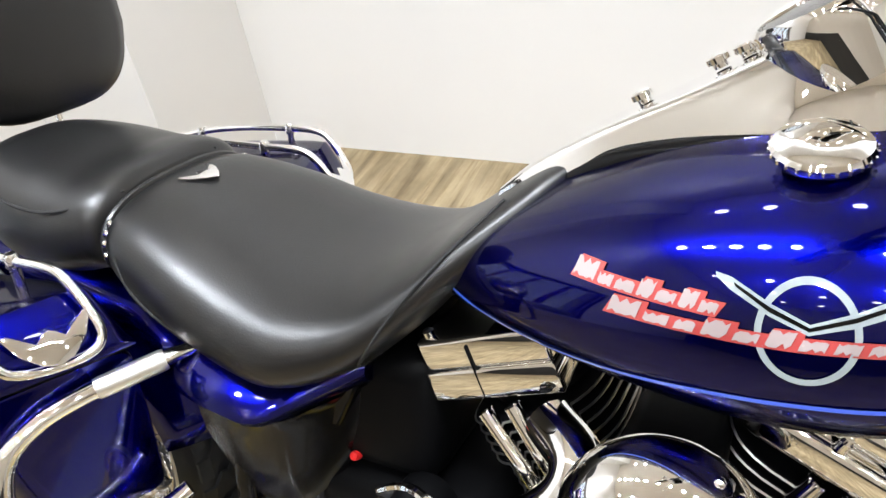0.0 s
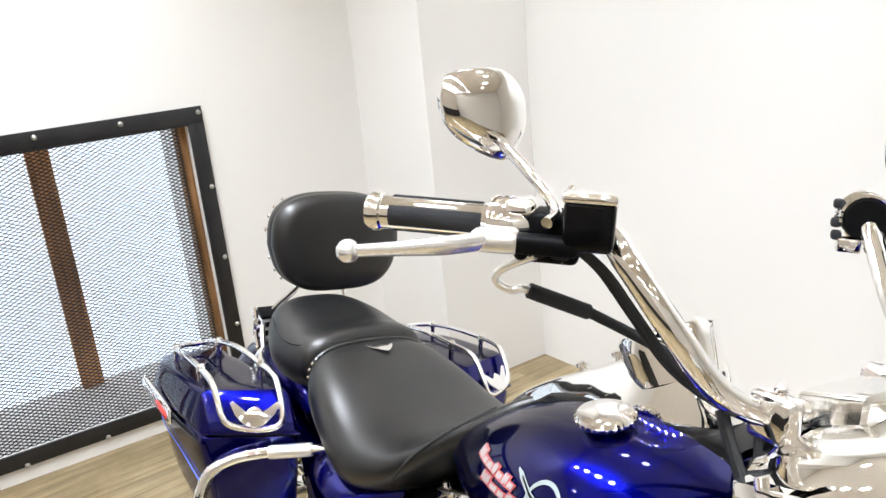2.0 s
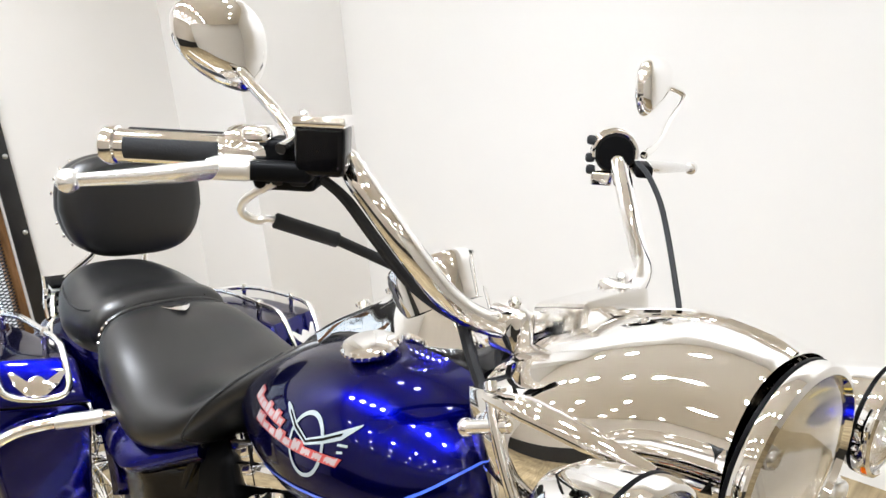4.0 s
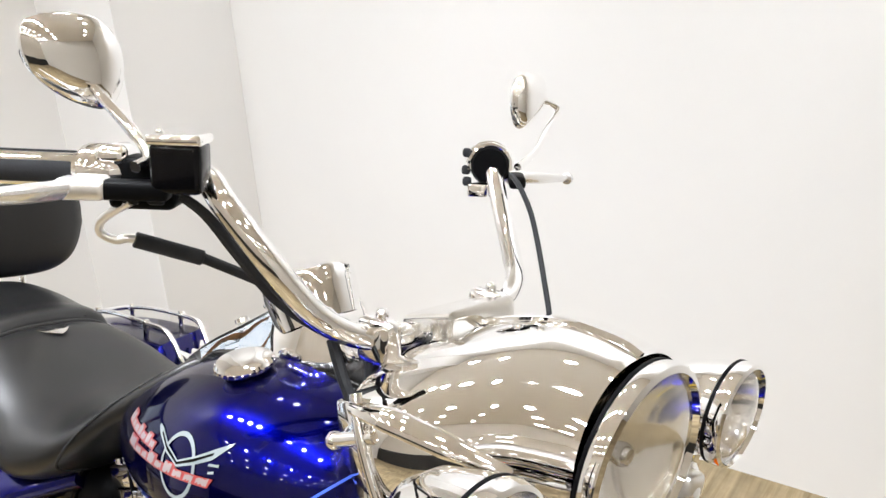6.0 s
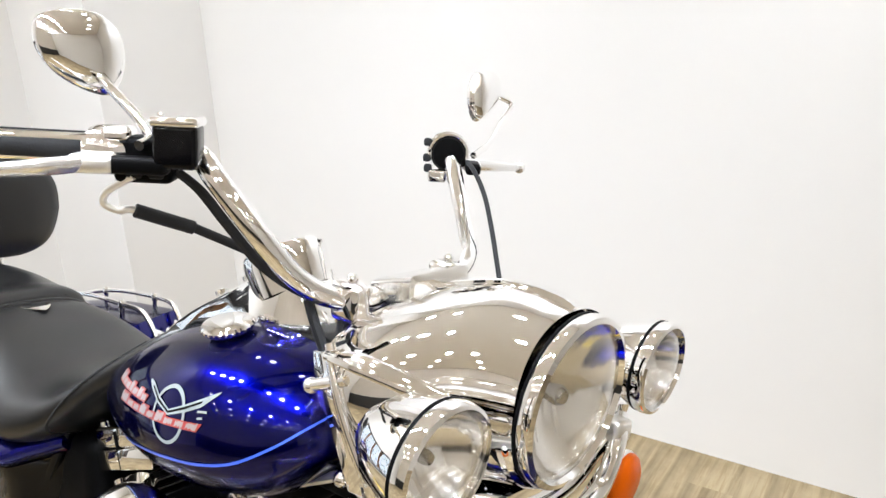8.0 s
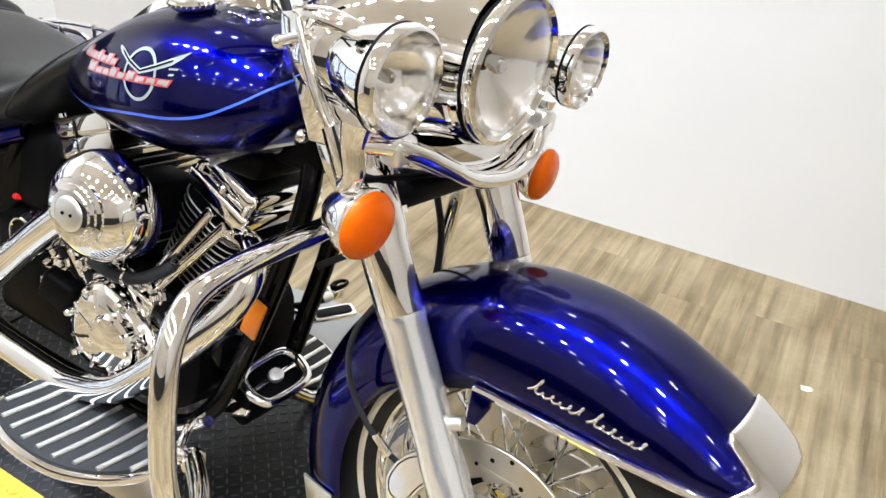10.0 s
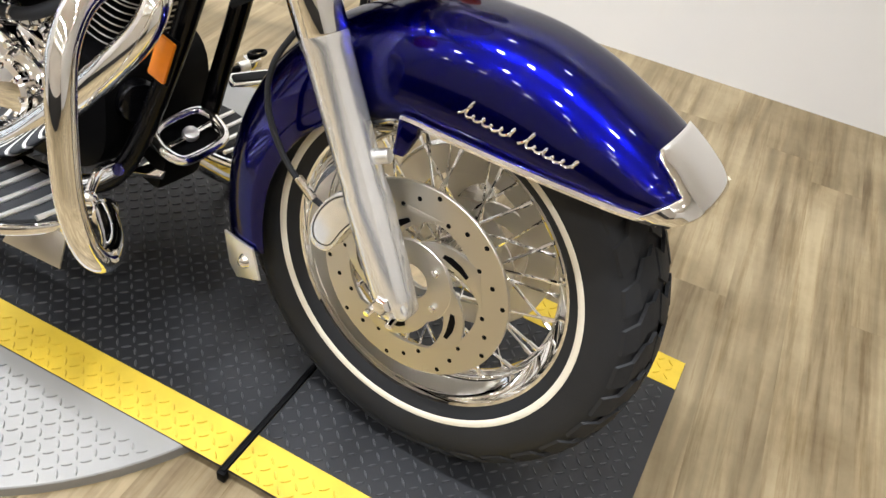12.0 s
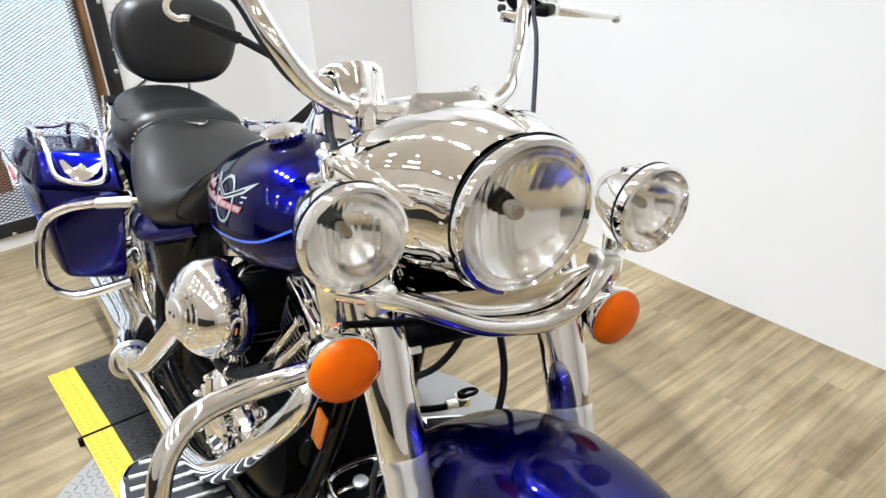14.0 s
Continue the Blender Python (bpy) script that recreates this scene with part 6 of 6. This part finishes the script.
# exhaust
part("exhaust_header", tube([(1.10, -0.07, 0.585), (1.165, -0.10, 0.600), (1.20, -0.128, 0.580), (1.195, -0.150, 0.535), (1.155, -0.172, 0.475), (1.085, -0.190, 0.395), (1.0, -0.198, 0.320), (0.92, -0.20, 0.288), (0.84, -0.20, 0.275), (0.66, -0.20, 0.278), (0.50, -0.205, 0.28)], [0.018, 0.018, 0.019, 0.0205, 0.0215, 0.022, 0.0225, 0.023, 0.0235, 0.0235, 0.0235], 18, 6), CHROME, bike, "chrome front exhaust heat shield")
part("exhaust_header", tube([(0.84, -0.10, 0.615), (0.88, -0.14, 0.61), (0.87, -0.168, 0.578), (0.79, -0.18, 0.505), (0.68, -0.188, 0.40), (0.585, -0.195, 0.318), (0.50, -0.205, 0.285)], 0.0265, 18, 6), CHROME, bike, "chrome rear exhaust heat shield")
muf = part("muffler", tube([(0.50, -0.200, 0.278), (0.42, -0.180, 0.272), (0.3, -0.150, 0.262), (-0.1, -0.135, 0.25), (-0.42, -0.135, 0.25)], [0.034, 0.042, 0.045, 0.045, 0.042], 22), CHROME, bike, "long chrome muffler")
part("muffler_clamp", tube([V(0.50, -0.205 + 0.042 * math.cos(t), 0.282 + 0.042 * math.sin(t)) for t in np.linspace(0, 2 * math.pi, 13)[:-1]], 0.006, 6, 2, closed=True), SATIN, muf, "steel pipe clamp")
part("muffler", tube([(0.50, 0.17, 0.25), (0.2, 0.15, 0.25), (-0.3, 0.135, 0.25), (-0.42, 0.135, 0.25)], [0.04, 0.05, 0.05, 0.047], 18), CHROME, bike, "long chrome muffler")

# frame
for s in (RIGHT, LEFT):
    fr = part("frame_tube", tube([(1.21, s * 0.035, 0.77), (1.215, s * 0.045, 0.68), (1.19, s * 0.055, 0.56), (1.15, s * 0.065, 0.42), (1.10, s * 0.085, 0.28), (1.02, s * 0.11, 0.225), (0.8, s * 0.12, 0.215), (0.55, s * 0.12, 0.22), (0.46, s * 0.12, 0.28), (0.45, s * 0.115, 0.45), (0.50, s * 0.10, 0.60), (0.62, s * 0.08, 0.69)], 0.0165, 12), BLACKPAINT, bike, "gloss black frame tube")
    part("frame_strut", rod((0.66, s * 0.095, 0.70), (0.50, s * 0.115, 0.36), 0.014), BLACKPAINT, fr)
    part("shock", lathe([(0.0, 0.0), (0.026, 0.0), (0.028, 0.02), (0.028, 0.2), (0.02, 0.22), (0.0, 0.22)], axes(V(0.06, s * 0.13, 0.36), (0.5, 0, 0.85)), 20), CHROME, bike, "chrome shock absorber cover")
part("backbone", rod((1.22, 0, 0.80), (0.76, 0, 0.70), 0.036, 16), BLACKPAINT, bike, "black frame backbone")
part("coil_box", rbox(0.34, 0.16, 0.07, pose(0.98, 0, 0.715), 0.02, 3), BLACK, bike, "black parts under the tank")
part("steering_head", rod((1.19, 0, 0.96), (1.32, 0, 0.70), 0.042, 20), BLACKPAINT, bike, "black steering head")
part("neck_gusset", rbox(0.14, 0.12, 0.16, pose(1.17, 0, 0.79), 0.03, 3), BLACK, bike, "black neck cover")
part("lower_crown", rbox(0.09, 0.29, 0.04, pose(1.375, 0, 0.765, 0, 26, 0), 0.012, 3), BLACK, bike, "black lower fork crown", steered=True)
for s in (RIGHT, LEFT):
    part("head_bracket", tube([(1.08, s * 0.1, 0.70), (1.16, s * 0.11, 0.745), (1.22, s * 0.09, 0.77)], 0.008, 8, flat=0.5), SATIN, bike, "alloy engine bracket")
    part("tank_mount", ball(V(1.255, s * 0.12, 0.79), 0.0105), CHROME, bike, "chrome mounting nut")
rf2 = part("reflector_base", rbox(0.036, 0.006, 0.072, axes(V(1.184, -0.097, 0.488), (0.28, 0, 0.96), (0.96, 0, -0.28)), 0.002), BLACK, bike, "black reflector base")
part("amber_reflector", rbox(0.031, 0.008, 0.066, axes(V(1.184, -0.101, 0.488), (0.28, 0, 0.96), (0.96, 0, -0.28)), 0.003), AMBERGLASS, rf2, "orange reflector")
part("regulator_body", rbox(0.07, 0.10, 0.07, pose(1.10, 0.01, 0.268, 0, 15, 0), 0.012, 2), BLACK, bike, "black finned regulator")
# chrome open-framed cover at the frame's front
m = axes(V(1.152, 0.0, 0.328), (0.37, -0.23, 0.9), (0.1, 0.97, 0.2)) @ Matrix.Diagonal((0.86, 0.92, 1, 1))
cov = part("front_cover", tube([m @ Vector((x, y, 0)) for x, y in ((-0.062, -0.012), (-0.050, -0.034), (-0.02, -0.040), (0.03, -0.040), (0.054, -0.030), (0.062, -0.008), (0.062, 0.012), (0.050, 0.034), (0.02, 0.040), (-0.03, 0.040), (-0.054, 0.030), (-0.062, 0.010))], 0.0085, 10, 3, closed=True, flat=1.0), CHROME, bike, "chrome open frame cover")
part("cover_back", slab([(x * 0.9, y * 0.9) for x, y in oval(28, 0.06, 0.038, 5)], 0.004, m @ pose(0, 0, -0.012)), BLACK, cov, "black cover back")
part("cover_bar", rbox(0.10, 0.010, 0.008, m @ pose(0, 0, 0.0), 0.003), CHROME, cov, "chrome cross bar")
part("cover_boss", slab([(x, y) for x, y in oval(12, 0.016, 0.014, 2)], 0.012, m @ pose(0, 0, -0.003), 0.003), SATIN, cov, "round boss")
part("cover_bracket", slab([(-0.05, -0.022), (0.012, -0.022), (0.022, 0.0), (-0.005, 0.022), (-0.03, 0.02)], 0.02, axes(V(1.11, -0.023, 0.26), (0.3, -0.6, 0.75), (0.9, 0.4, 0.1)), 0.004), CHROME, cov, "chrome bracket")

# engine guard
eg = part("engine_guard", tube([(1.30, -0.05, 0.690), (1.312, -0.12, 0.683), (1.305, -0.19, 0.674), (1.303, -0.275, 0.664), (1.306, -0.335, 0.648), (1.314, -0.370, 0.612), (1.321, -0.384, 0.56), (1.325, -0.386, 0.48), (1.330, -0.384, 0.43), (1.334, -0.372, 0.382), (1.332, -0.352, 0.352), (1.315, -0.320, 0.332), (1.26, -0.262, 0.306), (1.17, -0.19, 0.28)], 0.0152, 18, 7), CHROME, bike, "chrome engine guard")
part("engine_guard", tube([(1.30, 0.05, 0.712), (1.315, 0.12, 0.708), (1.305, 0.19, 0.698), (1.285, 0.26, 0.678), (1.265, 0.315, 0.635), (1.248, 0.337, 0.575), (1.241, 0.341, 0.50), (1.252, 0.341, 0.42), (1.272, 0.338, 0.355), (1.284, 0.320, 0.325), (1.275, 0.298, 0.30), (1.24, 0.255, 0.288), (1.17, 0.19, 0.28)], 0.0148, 18, 7), CHROME, bike, "chrome engine guard")
part("guard_clamp", lathe([(0.0, -0.012), (0.017, -0.012), (0.018, -0.009), (0.018, 0.009), (0.017, 0.012), (0.0, 0.012)], axes(V(1.18, -0.198, 0.28), (-0.65, 0.7, 0.0)), 20), CHROME, eg, "chrome clamp")
peg = part("brake_linkage", tube([(1.15, -0.16, 0.33), (1.17, -0.20, 0.342), (1.19, -0.235, 0.33)], 0.007, 10), CHROME, bike, "chrome brake linkage")
part("linkage_nut", ball(V(1.197, -0.24, 0.328), 0.011), CHROME, peg)

# floorboards
def floorboard(s):
    pts = [(0.835, 0.185), (0.832, 0.25), (0.845, 0.298), (0.885, 0.328), (0.95, 0.342), (1.03, 0.338), (1.085, 0.316), (1.125, 0.282), (1.15, 0.235), (1.155, 0.19), (1.13, 0.172), (1.0, 0.168), (0.87, 0.172)]
    rise, tuck = (0.0, 0.0) if s < 0 else (-0.03, -0.06)
    ring = spline([(u, v + tuck, 0) for u, v in pts], 4, closed=True)
    out = [(p.x, s * p.y) for p in ring]
    board = part("floorboard", slab(out if s > 0 else out[::-1], 0.016, pose(0, 0, 0.252 + rise), 0.004), CHROME, bike, "chrome-edged rider floorboard")
    cx, cy = 0.995, s * (0.25 + tuck)
    pad_pts = [(cx + (x - cx) * 0.93, cy + (y - cy) * 0.90) for x, y in out]
    part("rubber_pad", slab(pad_pts if s > 0 else pad_pts[::-1], 0.006, pose(0, 0, 0.268 + rise), 0.002), RUBBER, board, "black rubber pad")
    for k in range(9):
        u = 0.862 + 0.033 * k
        lo = 0.180 + tuck
        hi = float(np.interp(u, [0.84, 0.88, 0.95, 1.03, 1.09, 1.13, 1.15], [0.26, 0.312, 0.326, 0.322, 0.300, 0.262, 0.22])) + tuck
        part("pad_rib", tube([(u, s * lo, 0.275 + rise), (u + 0.004, s * (lo + hi) / 2, 0.276 + rise), (u, s * hi, 0.275 + rise)], 0.0042, 8, 3), SATIN, board, "metal rib on the pad")
    part("board_bracket", rbox(0.05, 0.12, 0.02, pose(0.90, s * (0.16 + tuck), 0.245 + rise), 0.005), BLACK, board, "black bracket")
    part("heel_plate", slab([(-0.05, -0.03), (0.05, -0.03), (0.05, 0.02), (-0.03, 0.03)], 0.004, axes(V(1.11, s * (0.255 + tuck), 0.235 + rise), (0.1, s, 0.3), (1, 0, 0)), 0.001), STEEL, board, "steel side bracket")
    return board


floorboard(RIGHT), floorboard(LEFT)
part("brake_pedal", tube([(1.06, -0.165, 0.26), (1.13, -0.17, 0.30), (1.185, -0.18, 0.345)], 0.009, 10), CHROME, bike, "chrome brake pedal arm")
# toe shifter on the left: arm with a clamp, ringed peg and a framed rubber pad
shift = part("shift_lever", tube([(0.93, 0.150, 0.30), (0.985, 0.205, 0.318), (1.02, 0.245, 0.330), (1.033, 0.285, 0.336)], [0.009, 0.008, 0.007, 0.0065], 12), BLACK, bike, "black shift lever arm")
part("lever_clamp", rbox(0.030, 0.026, 0.022, axes(V(1.030, 0.305, 0.340), (0, -0.2, 1), (0.5, 1, 0)), 0.004), CHROME, shift, "chrome lever clamp")
part("lever_collar", rod((1.026, 0.268, 0.334), (1.032, 0.292, 0.337), 0.0105, 12), SATIN, shift)
part("peg_eye", tube([V(1.030 + 0.010 * math.cos(t), 0.318 + 0.022 * math.sin(t), 0.354) for t in np.linspace(0, 2 * math.pi, 13)[:-1]], 0.0042, 8, 2, closed=True), BLACK, shift, "black ring on the clamp")
pm = axes(V(1.100, 0.212, 0.350), (0.25, -0.2, 0.95), (0.45, 0.9, 0.07))
pad_ = part("toe_pad", slab([(x, y) for x, y in oval(24, 0.044, 0.016, 7)], 0.008, pm, 0.002), CHROME, shift, "chrome-framed toe pad")
part("pad_rubber", slab([(x, y) for x, y in oval(24, 0.036, 0.0095, 7)], 0.003, pm @ pose(0, 0, 0.008), 0.001), RUBBER, pad_, "black rubber insert")
part("pad_arm", tube([(0.985, 0.205, 0.318), (1.04, 0.200, 0.330), (1.10, 0.212, 0.350)], 0.006, 10), CHROME, shift, "chrome pad arm")
stand = part("side_stand", tube([(0.98, 0.12, 0.215), (1.0, 0.19, 0.15), (1.01, 0.29, 0.075), (1.03, 0.33, 0.072)], [0.014, 0.013, 0.012, 0.012], 12), CHROME, bike, "chrome side stand")
part("stand_foot", rbox(0.07, 0.03, 0.010, BIKE.inverted() @ pose(1.03, 0.195, 0.006), 0.003), CHROME, stand)

# ---- ceiling spotlights ----
SPOTS = [(x, -0.5) for x in (-0.85, -0.5, -0.2, 0.1, 0.45, 0.9, 1.35, 1.9, 2.5)] + [(x, 0.72) for x in (-0.3, 0.15, 1.0, 1.9)] + [(x, -1.8) for x in (0.0, 0.8, 1.6, 2.4, 3.2)]
DIM = [(3.2, -0.5), (3.9, -0.5), (4.5, -0.5), (2.8, 0.72), (3.7, 0.72)] + [(x, y) for y in (-2.5, -3.2) for x in (-0.8, 0.0, 0.8, 1.6, 2.4, 3.2, 4.0, 4.6)] + [(4.0, -1.8), (4.6, -1.8), (-0.8, -1.8)]
for px, py in SPOTS + DIM:
    spot = thing("ceiling_spotlight", "small round white spotlight set in the ceiling", "spotlight", pose(px, py, HIGH), "ceiling spotlights")
    part("ring", lathe([(0.067, 0.0), (0.084, -0.002), (0.086, -0.008), (0.080, -0.012), (0.069, -0.013), (0.067, -0.004)], n=28, closed=True), CEILPAINT, spot)
    part("bulb", lathe([(0.0, -0.016), (0.040, -0.0155), (0.060, -0.013), (0.066, -0.009), (0.066, -0.001), (0.0, -0.001)], n=24), BULBFACE, spot, "glowing bulb face")
for px, py in SPOTS:
    ceiling_lamp(px, py, HIGH - 0.05, LAMP_W * ((1.45 if px > 1.5 else 1.85 if px > 0.5 else 1.08) if py > 0 else 1.08), 0.05, *((72, 1.10) if py > 0 else (110, 0.001)))
